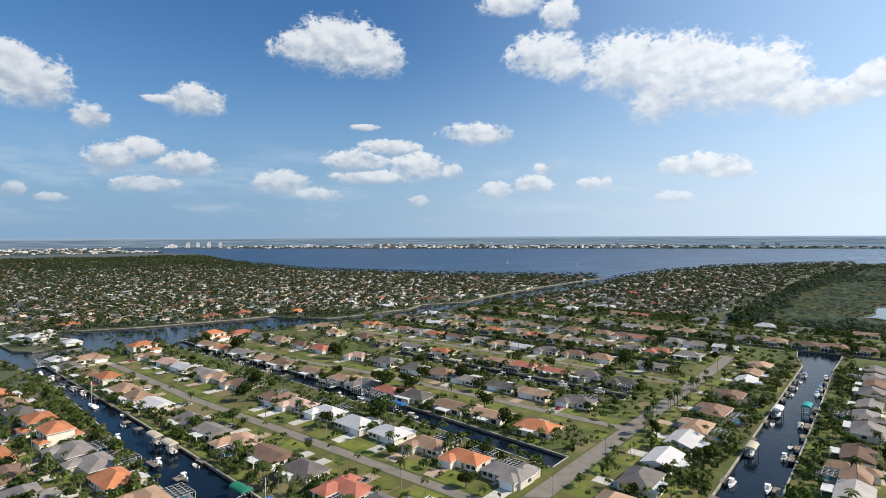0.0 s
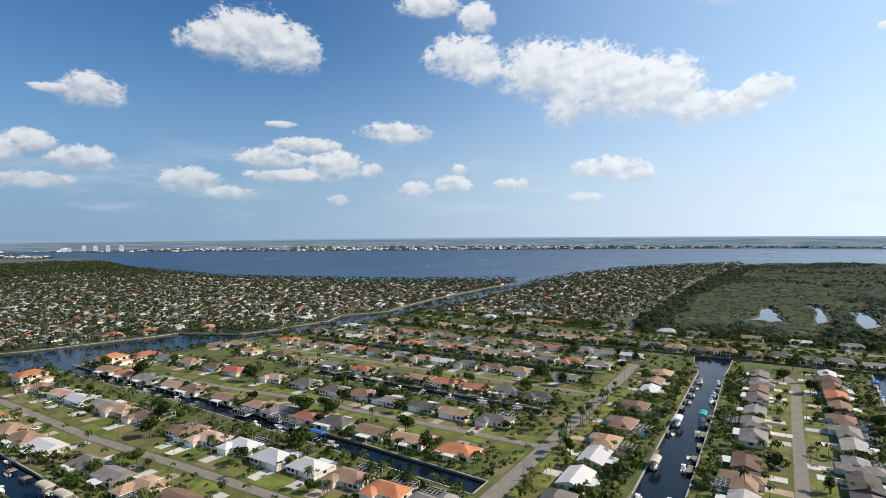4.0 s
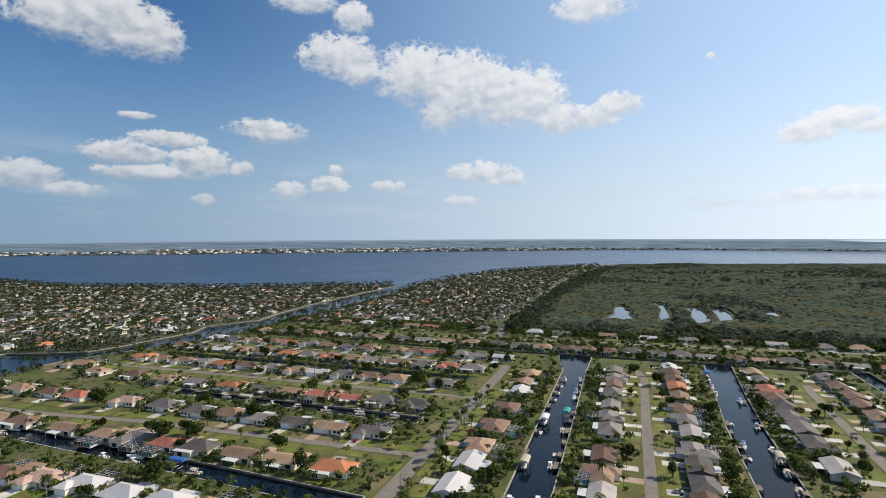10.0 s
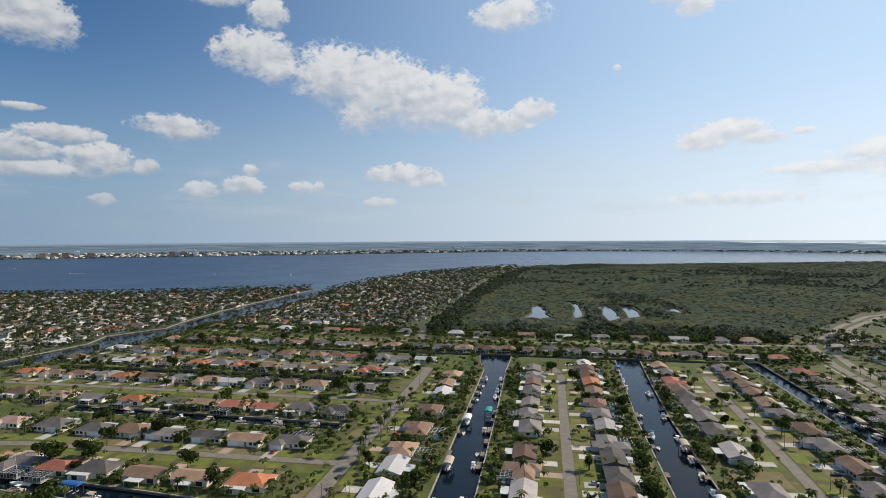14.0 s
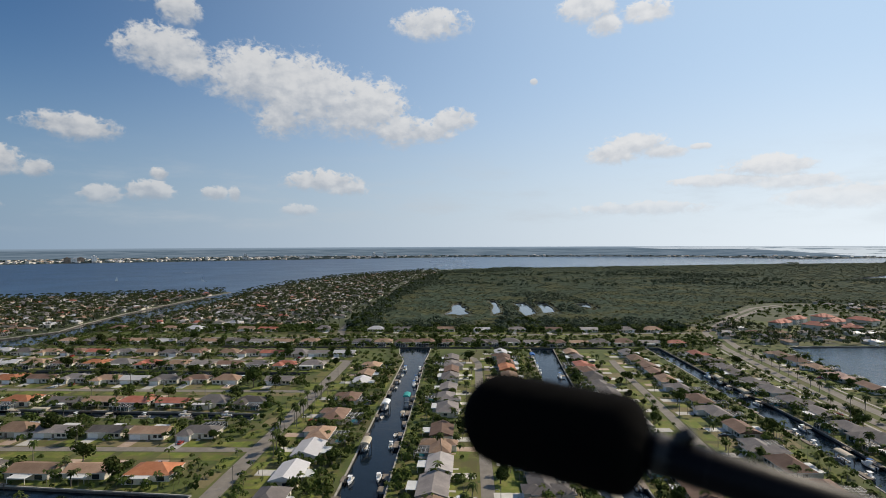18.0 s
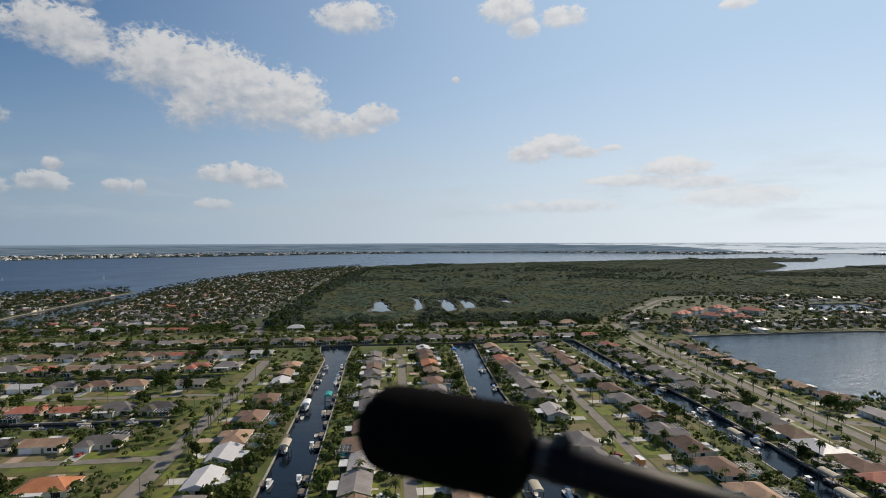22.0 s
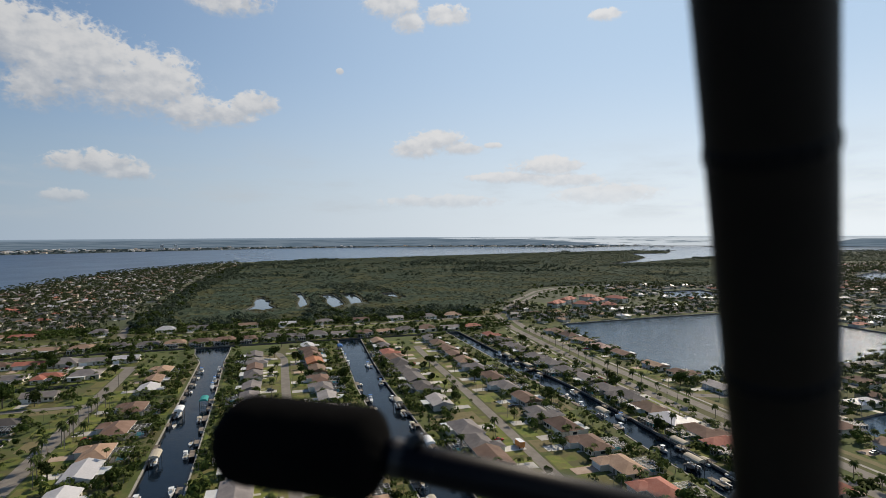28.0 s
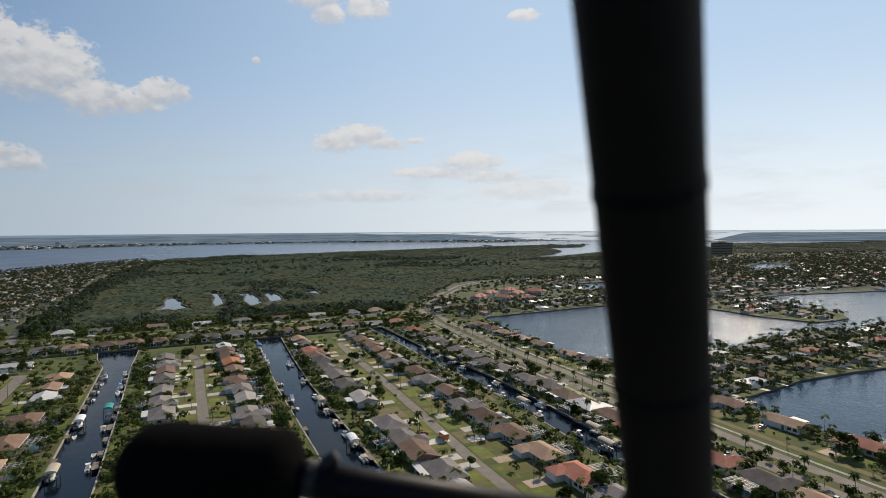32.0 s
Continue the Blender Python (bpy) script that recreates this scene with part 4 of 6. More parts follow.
def build_tree(k):
    r = (3.4, 4.4, 5.6, 2.6)[k]
    t = thing("tree", ("leafy garden tree with a rounded crown", "broad dark green shade tree on a lot", "large dense dark-leaved tree", "small bushy garden tree")[k], "tree", "garden trees")
    h = r * 0.85
    s = Shape().tube([(0, 0, -0.1), (0.1, 0.05, h * 0.5), (0.0, 0.1, h)], [0.32, 0.24, 0.18], 7)
    for a in range(4):
        s.tube([(0, 0.1, h * 0.75), (math.cos(a * 1.6) * r * 0.25, math.sin(a * 1.6) * r * 0.25, h * 1.15), (math.cos(a * 1.6) * r * 0.55, math.sin(a * 1.6) * r * 0.55, h * 1.6)], [0.14, 0.1, 0.04], 5)
    part("trunk", s.get(), M["trunk"], t)
    part("crown", leaf_cloud(r, 6 + k, 420 if k != 3 else 240, 0.17 * r, 0.8, h * 1.5, seed=20 + k), M["leaf"], t)
    return t


def build_palm(k):
    h = (6.5, 8.5, 10.5, 5.0)[k]
    t = thing("palm_tree", ("feathery palm with a slender grey trunk", "tall palm with a drooping crown", "very tall slender palm with a small crown", "short full palm with arching fronds")[k], "palm", "palms of the gardens")
    lean = (0.4, -0.5, 0.7, 0.1)[k]
    part("trunk", Shape().tube([(0, 0, -0.1), (lean * 0.2, 0, h * 0.4), (lean * 0.6, 0.1, h * 0.8), (lean, 0.1, h)], [0.22, 0.16, 0.14, 0.12], 6).get(), M["palm_trunk"], t)
    s = Shape()
    g = random.Random(40 + k)
    n = 17
    for i in range(n):
        a = 2.4 * i
        rise = 1.0 - 1.5 * (i / n)
        L = (2.7, 3.0, 2.8, 2.9)[k] * g.uniform(0.85, 1.1)
        d, c = Vector((math.cos(a), math.sin(a), 0)), Vector((lean, 0.1, h))
        side = Vector((-math.sin(a), math.cos(a), 0))
        line = []
        for q in range(5):
            u = q / 4
            p = c + d * (L * u * (0.95 - 0.15 * u)) + Vector((0, 0, L * (rise * 0.75 * u - 0.85 * u * u)))
            w = 0.50 * math.sin(math.pi * min(1, u * 0.82 + 0.16))
            line.append((p, w))
        for sgn in (-1, 1):
            v = []
            for p, w in line:
                v += [p, p + side * sgn * w - Vector((0, 0, 0.55 * w))]
            s.raw(v, [(2 * q, 2 * q + 1, 2 * q + 3, 2 * q + 2) for q in range(4)])
    part("crown", s.get(), M["palm"], t, "drooping green fronds")
    return t


def free(x, y, m):
    if wet(x, y, m):
        return False
    for hx, hy, r in FOOT:
        if abs(hx - x) < r - 1.5 and abs(hy - y) < r - 1.5:
            return False
    for pts, w in ROADS:
        for (x0, y0), (x1, y1) in zip(pts, pts[1:]):
            if min(x0, x1) - 6 < x < max(x0, x1) + 6 and min(y0, y1) - 6 < y < max(y0, y1) + 6:
                d = abs((y1 - y0) * (x - x0) - (x1 - x0) * (y - y0)) / math.hypot(x1 - x0, y1 - y0)
                if d < w / 2 + 1.5:
                    return False
    return True


def tree(x, y, k=None, s=1.0):
    k = rng.choice((0, 0, 1, 3, 3)) if k is None else k
    s *= rng.uniform(0.8, 1.15)
    place(("tree", k), lambda: build_tree(k), pose(x, y, 0, 0, 0, rng.uniform(0, 360)) @ Matrix.Diagonal((s, s, s * rng.uniform(0.9, 1.1), 1)))


def palm(x, y, k=None):
    k = rng.choice((0, 0, 1, 1, 2, 3)) if k is None else k
    s = rng.uniform(0.85, 1.15)
    place(("palm", k), lambda: build_palm(k), pose(x, y, 0, rng.uniform(-3, 3), rng.uniform(-3, 3), rng.uniform(0, 360)) @ Matrix.Diagonal((s, s, s, 1)))


def plant():
    counts = [0, 0]
    for x, y, k, s in ((-144, 350, 2, 1.45), (-128, 349, 1, 1.15), (-238, 208, 2, 1.35), (-410, 210, 2, 1.25), (-200, 168, 2, 1.2), (-330, 245, 2, 1.1), (-255, 118, 1, 1.1), (-262, 268, 1, 1.0), (116, 370, 1, 1.1), (2, 262, 1, 1.0), (-215, 255, 2, 0.9), (12, 480, 1, 1.0), (140, 330, 1, 0.9), (46, 250, 2, 0.9), (44, 215, 2, 1.0), (110, 175, 0, 0.8)):
        tree(x, y, k, s)
    for k in range(18):
        palm(-90 + rng.uniform(-3, 3), 232 + k * 6.5 + rng.uniform(-5, 5), rng.choice((1, 1, 2)))
    for k in range(26):
        palm(float(np.interp(95 + k * 15, [p[1] for p in BOULEVARD[:6]], [p[0] for p in BOULEVARD[:6]])) + rng.uniform(-1.0, 1.0), 95 + k * 15 + rng.uniform(-4, 4), rng.choice((0, 1)))
    spots = [(x, y) for x, y, r in FOOT if y < 640]
    rng.shuffle(spots)
    for n in range(5):
        for x, y in spots:
            px, py = x + rng.uniform(-17, 17), y + rng.uniform(-17, 17)
            if not free(px, py, 1.2) or (abs(px - x) > 4 and abs(py - y) > 4 and rng.random() < 0.3):
                continue
            if rng.random() < 0.58 and counts[0] < 205:
                palm(px, py)
                counts[0] += 1
            elif counts[1] < 270:
                tree(px, py)
                counts[1] += 1


plant()


# ---------------------------------------------------------------- joined far things
def quads(name, co, mat, label, category):
    """One object of many loose quads; co: n x 4 x 3."""
    n = len(co)
    me = bpy.data.meshes.new(name)
    me.vertices.add(4 * n), me.loops.add(4 * n), me.polygons.add(n)
    me.vertices.foreach_set("co", np.asarray(co, dtype=np.float32).ravel())
    me.loops.foreach_set("vertex_index", np.arange(4 * n, dtype=np.int32))
    me.polygons.foreach_set("loop_start", np.arange(0, 4 * n, 4, dtype=np.int32))
    me.materials.append(mat)
    me.update(calc_edges=True)
    me.validate()
    return tagged(new(name, me), label, category, kind="stuff")


def clumps(spots, per, seed, leaf=0.45, squash=0.8, up=0.0):
    """Leaf quads for spots of x, y, radius, height of the centre."""
    g = np.random.default_rng(seed)
    s = np.repeat(np.asarray(spots, dtype=float), per, axis=0)
    n = len(s)
    d = g.normal(size=(n, 3))
    d /= np.linalg.norm(d, axis=1)[:, None]
    d[:, 2] = np.abs(d[:, 2]) * 1.1 - 0.25
    r = s[:, 2]
    c = np.stack([s[:, 0], s[:, 1], s[:, 3]], 1) + d * (r * g.uniform(0.55, 1.0, n))[:, None] * [1, 1, squash]
    d = d + [0, 0, up]
    a = np.cross(d, g.normal(size=(n, 3)))
    a /= np.linalg.norm(a, axis=1)[:, None] + 1e-9
    b = np.cross(d + g.normal(size=(n, 3)) * 0.5, a)
    b /= np.linalg.norm(b, axis=1)[:, None] + 1e-9
    w = (r * leaf * g.uniform(0.6, 1.3, n))[:, None]
    return np.stack([c - a * w, c - b * w * 0.7, c + a * w, c + b * w * 0.7], 1)


def crowns(spots, per, seed, width=0.2):
    """Palm crowns: arching fronds round each spot of x, y, radius, height."""
    g = np.random.default_rng(seed)
    s = np.repeat(np.asarray(spots, dtype=float), per, axis=0)
    n = len(s)
    turn, rise, r = g.uniform(0, 6.283, n), g.uniform(-0.35, 0.75, n), s[:, 2] * g.uniform(0.75, 1.15, n)
    d = np.stack([np.cos(turn), np.sin(turn), np.zeros(n)], 1)
    side = np.stack([-np.sin(turn), np.cos(turn), np.zeros(n)], 1) * (r * width)[:, None]
    c = np.stack([s[:, 0], s[:, 1], s[:, 3]], 1)
    up = np.array([0, 0, 1.0])
    mid = c + d * (0.55 * r)[:, None] + up * (0.5 * rise * r)[:, None]
    tip = c + d * (0.95 * r)[:, None] + up * ((0.55 * rise - 0.42) * r)[:, None]
    return np.stack([c, mid - side - up * (0.08 * r)[:, None], tip, mid + side - up * (0.08 * r)[:, None]], 1)


def marsh_woods():
    g = random.Random(3)
    near, far, dry = [], [], []
    x0, y0, x1, y1 = bounds(MARSH)
    tries = 0
    while len(near) + len(far) + len(dry) < 34000 and tries < 220000:
        tries += 1
        y = y0 + (y1 - y0) * g.random() ** 1.7
        x = g.uniform(x0, x1)
        if not inside((x, y), MARSH) or wet(x, y, 4.0) or (640 < y < 960 and -60 < x < 220 and any(wet(x + dx, y + k) for k in (6, 12, 18, 24, 30, 36, 42, 50, 58) for dx in (-5, 0, 5))):
            continue
        edge = y < 655
        r = g.uniform(1.1, 2.6) * (1.0 + y / 1300)
        tall = r * g.uniform(-0.1, 0.2) + (2.0 if edge else 0)
        if 690 < y < 1000 and -120 < x < 420 and noise.noise((x * 0.012, y * 0.012, 0)) > 0.05:
            dry.append((x, y, r * 0.7, r * 0.3))
        elif noise.noise((x * 0.004, y * 0.004, 5)) > 0.34:
            near.append((x, y, r * 1.2, r * 0.6 + 1.5))
        else:
            far.append((x, y, r, tall + 1.3))
    rim, pale, canopy = [], [], []
    for k in range(5200):
        x, y = g.uniform(-50, 225), g.uniform(690, 910)
        if not wet(x, y, 1.5) and any(wet(x + a, y + b) for a, b in ((8, 0), (-8, 0), (0, 20), (0, 40), (0, -8))):
            dry.append((x, y, g.uniform(0.7, 1.6), 0.3))
    for k in range(1900):
        u = g.random() ** 1.3
        if k % 3:
            y = 610 + 1290 * u
            x = float(np.interp(y, (650, 960, 1600, 2000), (-124, -130, -92, -52))) + g.gauss(0, 9)
        else:
            x, y = g.uniform(-130, 250), 606 + abs(g.gauss(0, 26))
        lump = noise.noise((x * 0.02, y * 0.02, 2))
        if not wet(x, y, 3.0) and lump > -0.25 and free(x, y, 2.0):
            r = g.uniform(2.4, 4.8) * (1 + 0.5 * lump)
            (rim if g.random() < 0.12 + 0.5 * lump else pale).append((x, y, r, r * 0.75 + g.uniform(0.0, 5.0) * (1.0 if k % 3 else 0.3)))
    for k in range(700):
        y = g.choice((1270, 1400, 1640, 1760)) + g.gauss(0, 30)
        x = g.uniform(-160, 900)
        if noise.noise((x * 0.006, y * 0.01, 9)) > 0.05:
            r = g.uniform(3.5, 6.0)
            pale.append((x, y, r, r * 0.6 + g.uniform(1, 4)))
    tops, cells = [], {}
    for size, ya, yb in ((5.0, 612.0, 1100.0), (9.0, 1094.0, 2720.0)):
        cells.clear()
        for j in range(int((yb - ya) / size)):
            for i in range(int((min(x1, 2300) - x0) / size)):
                x, y = x0 + i * size, ya + j * size
                mid = (x + size / 2, y + size / 2)
                if not inside(mid, MARSH) or wet(*mid, 5.0) or (640 < y < 960 and -60 < x < 220 and any(wet(mid[0] + dx, mid[1] + k) for k in (5, 14, 24, 34) for dx in (-5, 0, 5))):
                    continue
                face = []
                for a, b in ((0, 0), (1, 0), (1, 1), (0, 1)):
                    key = (i + a, j + b)
                    if key not in cells:
                        px, py = x + (a + g.uniform(-0.35, 0.35)) * size, y + (b + g.uniform(-0.35, 0.35)) * size
                        h = 1.2 + 1.0 * noise.noise((px * 0.02, py * 0.02, 0)) + 1.3 * noise.noise((px * 0.11, py * 0.11, 4)) + g.uniform(-1.0, 1.3)
                        cells[key] = len(tops)
                        tops.append((px, py, max(0.15, h)))
                    face.append(cells[key])
                canopy.append(tuple(face))
    tagged(new("mangrove_canopy", mesh("mangrove_canopy", tops, canopy, M["canopy"])), "close green canopy of the mangrove preserve", "trees", kind="stuff")
    quads("preserve_edge_trees", clumps(rim, 34, 61, 0.34, 0.9), M["leaf"], "tall dark trees along the edge of the preserve", "trees")
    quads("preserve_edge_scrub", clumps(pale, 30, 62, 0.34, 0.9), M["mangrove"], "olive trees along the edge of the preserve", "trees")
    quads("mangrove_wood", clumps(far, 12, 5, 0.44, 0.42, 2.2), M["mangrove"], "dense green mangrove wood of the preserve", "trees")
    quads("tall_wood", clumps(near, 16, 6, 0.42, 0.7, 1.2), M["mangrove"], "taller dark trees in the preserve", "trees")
    quads("marsh_scrub", clumps(dry, 11, 7, 0.5, 0.4, 1.0), M["scrub"], "olive-brown marsh scrub round the ponds", "shrubs")


marsh_woods()


def far_town():
    g = random.Random(11)
    shapes = {c: Shape() for c in "wlgdtbor"}
    walls = Shape()
    trees, palms = [], []

    def block(x0, y0, x1, y1, dx, dy, ok, limit):
        y = y0
        while y < y1:
            x = x0 + g.uniform(0, dx)
            while x < x1:
                hx, hy = x + g.uniform(-5, 5), y + g.uniform(-5, 5)
                if ok(hx, hy) and not wet(hx, hy, 9.0) and g.random() < 1.35 - math.hypot(hx, hy) / 2600 and not (y > 620 and abs(hx + 151) < 14) and not any(abs(hx - p[0]) < 24 and abs(hy - p[1]) < 20 for p in FOOT):
                    w, d = g.uniform(6.0, 9.0), g.uniform(4.2, 6.2)
                    if g.random() < 0.15:
                        w, d = d, w
                    c = g.choice("gggglllwwwtttbbddr")
                    walls.box(hx - w, hy - d, 0, hx + w, hy + d, 2.8)
                    shapes[c].hip(hx - w, hy - d, hx + w, hy + d, 2.8, 0.36)
                    walls.box(hx - w * 0.5, hy - d - g.uniform(4, 9), 0.0, hx - w * 0.1, hy - d - 0.2, 0.12)
                for q in range(limit):
                    tx, ty = x + g.uniform(-dx, dx) * 0.6, y + g.uniform(-dy, dy) * 0.6
                    if ok(tx, ty) and not wet(tx, ty, 1.0) and not (ty > 600 and abs(tx + 150) < 6):
                        (palms if g.random() < 0.45 else trees).append((tx, ty, g.uniform(1.6, 4.2), g.uniform(2.2, 6.5)))
                x += dx
            y += dy

    def west(x, y):
        return not inside((x, y), MARSH) and (x < -500 or y > 625) and math.hypot(x, y) < 2600

    block(-2500, 130, -462, 1080, 23, 29, lambda x, y: west(x, y) and x < -462 and y < 1120, 11)
    block(-425, 625, -128, 1100, 24, 29, west, 11)
    block(-440, 1100, -100, 2080, 26, 34, lambda x, y: west(x, y) and not wet(x, y, 18), 12)
    block(275, 525, 560, 660, 26, 30, lambda x, y: not inside((x, y), MARSH) and not (340 < x < 560 and y > 600) and (x - 250) * 1.3 > (y - 590), 11)
    block(560, 500, 1800, 1050, 27, 36, lambda x, y: not inside((x, y), MARSH), 11)
    block(290, 205, 900, 270, 25, 32, lambda x, y: True, 11)
    block(540, 330, 700, 480, 25, 32, lambda x, y: True, 11)
    block(960, -100, 2600, 1250, 34, 46, lambda x, y: math.hypot(x, y) < 2900 and not inside((x, y), MARSH), 11)
    for (ax, ay), (bx, by) in zip(CHANNEL, CHANNEL[1:]):
        L = math.hypot(bx - ax, by - ay)
        for k in range(int(L / 1.1)):
            u = g.random()
            for off in (g.uniform(2.0, 19), g.uniform(-19, -2.0)):
                tx, ty = ax + (bx - ax) * u - (by - ay) / L * off, ay + (by - ay) * u + (bx - ax) / L * off
                if not wet(tx, ty, 1.0) and g.random() < 0.6:
                    (palms if g.random() < 0.45 else trees).append((tx, ty, g.uniform(1.2, 3.4), g.uniform(1.0, 3.6)))
    edge = RIVER[4:12]
    for (ax, ay), (bx, by) in zip(edge, edge[1:]):
        L = math.hypot(bx - ax, by - ay)
        for k in range(int(L / 3.0)):
            u, off = g.random(), g.uniform(4, 34)
            x, y = ax + (bx - ax) * u + (by - ay) / L * off, ay + (by - ay) * u - (bx - ax) / L * off
            if not wet(x, y, 2.0):
                (palms if g.random() < 0.6 else trees).append((x, y, g.uniform(2.2, 4.2), g.uniform(3, 6)))
    for k in range(2600):
        a, d = radians(g.uniform(-80, -60)), g.uniform(1650, 2700)
        x, y = d * math.sin(a), d * math.cos(a)
        if not wet(x, y, 6.0) and noise.noise((x * 0.004, y * 0.004, 8)) > -0.1:
            trees.append((x, y, g.uniform(4, 9), g.uniform(3, 8)))
    shore = []
    for k in range(7000):
        a = g.uniform(-80, 48)
        d = 4820 - 1500 * g.random() ** 0.7
        x, y = d * math.sin(radians(a)), d * math.cos(radians(a))
        if not wet(x, y, 12.0):
            shore.append((x, y, g.uniform(7, 17), g.uniform(-3, 1)))
            if g.random() < 0.2:
                w, h = g.uniform(5, 13), g.uniform(5, 10)
                walls.box(x - w - 20, y - w, 0, x + w - 20, y + w, h)
                shapes[g.choice("wwltg")].hip(x - w - 20, y - w, x + w - 20, y + w, h, 0.3)
    quads("far_shore_woods", clumps(shore, 10, 12, 0.6, 0.4, 0.6), M["hazed_far_leaf"], "woods along the far shore with haze in their colour", "trees")
    joined("far_houses", [walls] + list(shapes.values()), [M["stucco"]] + [ROOF[c] for c in shapes], "rows of distant low houses with grey, tan and terracotta roofs", "houses", "stuff")
    quads("far_trees", clumps(trees, 13, 8), M["hazed_mid_leaf"], "distant garden trees between the houses", "trees")
    quads("far_palms", crowns([(x, y, r * 0.85, 6.5 + 1.2 * r) for x, y, r, h in palms], 11, 9, 0.3), M["palm"], "distant palm crowns between the houses", "palms")
    trunk = Shape()
    for x, y, r, h in palms:
        if math.hypot(x, y) < 1300:
            trunk.raw([(x - 0.16, y, 0), (x + 0.16, y, 0), (x, y + 0.2, 7.0 + 1.2 * r)], [(0, 1, 2)])
    tagged(new("far_palm_trunks", mesh("far_palm_trunks", *trunk.get(), M["palm_trunk"])), "distant thin palm trunks", "palms", kind="stuff")


def garden_green():
    """Hedges, shrubs and small trees of the near lots, too many to count."""
    g = random.Random(21)
    shrubs, small, fronds = [], [], []
    for (x, y, r), (wx, wy) in zip(FOOT, FRONT):
        for k in range(58):
            a, d = g.uniform(0, 6.283), g.uniform(8.5, 20)
            px, py = x + math.cos(a) * d, y + math.sin(a) * d
            ahead = (px - x) * wx + (py - y) * wy
            if free(px, py, 0.8) and not (ahead > 9.0 and g.random() < 0.85):
                if k < 18:
                    shrubs.append((px, py, g.uniform(0.6, 1.3), 0.5))
                elif k < 38:
                    small.append((px, py, g.uniform(1.0, 3.3), g.uniform(1.0, 3.8)))
                else:
                    fronds.append((px, py, g.uniform(1.7, 2.8), g.uniform(2.4, 8.0)))
    for k in range(4200):
        px, py = g.uniform(-430, 250), g.choice((g.uniform(503, 560), g.uniform(578, 622), g.uniform(604, 622)))
        if free(px, py, 1.0):
            (fronds if g.random() < 0.3 else small).append((px, py, g.uniform(1.2, 3.2), g.uniform(1.4, 4.5)))
    for k in range(700):
        px, py = g.choice(((-80, 130), (-110, 300), (216, 240), (200, 211), (262, 262), (-60, 45)))[0] + g.uniform(-14, 14), g.uniform(90, 500)
        if free(px, py, 1.0):
            (fronds if g.random() < 0.4 else small).append((px, py, g.uniform(1.0, 2.6), g.uniform(1.2, 4.0)))
    for k in range(900):
        px, py = g.uniform(225, 575), g.uniform(515, 900)
        road = min(math.hypot(px - (a[0] + (b[0] - a[0]) * u), py - (a[1] + (b[1] - a[1]) * u)) for a, b in zip(BOULEVARD, BOULEVARD[1:]) for u in (0, 0.2, 0.4, 0.6, 0.8))
        if not inside((px, py), MARSH) and road > 13 and free(px, py, 1.0) and not (345 < px < 500 and 575 < py < 715 and g.random() < 0.7):
            (fronds if g.random() < 0.3 else small).append((px, py, g.uniform(1.6, 4.0), g.uniform(1.6, 4.5)))
    for k in range(500):
        px, py = g.uniform(-440, -190), g.uniform(10, 78)
        if free(px, py, 1.0):
            (fronds if g.random() < 0.4 else small).append((px, py, g.uniform(1.2, 3.4), g.uniform(1.2, 4.0)))
    for k in range(1500):
        px, py = g.uniform(256, 640), g.uniform(55, 292)
        if free(px, py, 1.0):
            (fronds if g.random() < 0.4 else small).append((px, py, g.uniform(1.4, 3.2), g.uniform(1.4, 4.5)))
    for poly in CANALS[:3] + CANALS[4:7]:
        for (ax, ay), (bx, by) in zip(poly, poly[1:] + poly[:1]):
            L = math.hypot(bx - ax, by - ay)
            for k in range(int(L / 2.1)):
                u, off = g.random(), g.choice((-1, 1)) * g.uniform(1.6, 8.5)
                px, py = ax + (bx - ax) * u - (by - ay) / L * off, ay + (by - ay) * u + (bx - ax) / L * off
                if free(px, py, 1.0):
                    (fronds if g.random() < 0.35 else shrubs if g.random() < 0.5 else small).append((px, py, g.uniform(0.8, 2.6), g.uniform(0.6, 3.6)))
    quads("garden_shrubs", clumps(shrubs, 16, 31, 0.5), M["leaf"], "low clipped shrubs and hedges of the gardens", "shrubs")
    quads("garden_trees", clumps(small, 40, 32, 0.3), M["leaf"], "small leafy trees between the houses", "trees")
    quads("garden_palms", crowns(fronds, 16, 33), M["palm"], "small feathery palm crowns between the houses", "palms")
    stems = Shape()
    for x, y, r, h in fronds:
        stems.raw([(x - 0.13, y, 0), (x + 0.13, y - 0.05, 0), (x, y + 0.18, 0), (x, y, h + 0.3)], [(0, 1, 3), (1, 2, 3), (2, 0, 3)])
    tagged(new("garden_palm_stems", mesh("garden_palm_stems", *stems.get(), M["palm_trunk"])), "thin grey stems of small palms", "palms", kind="stuff")


garden_green()
far_town()


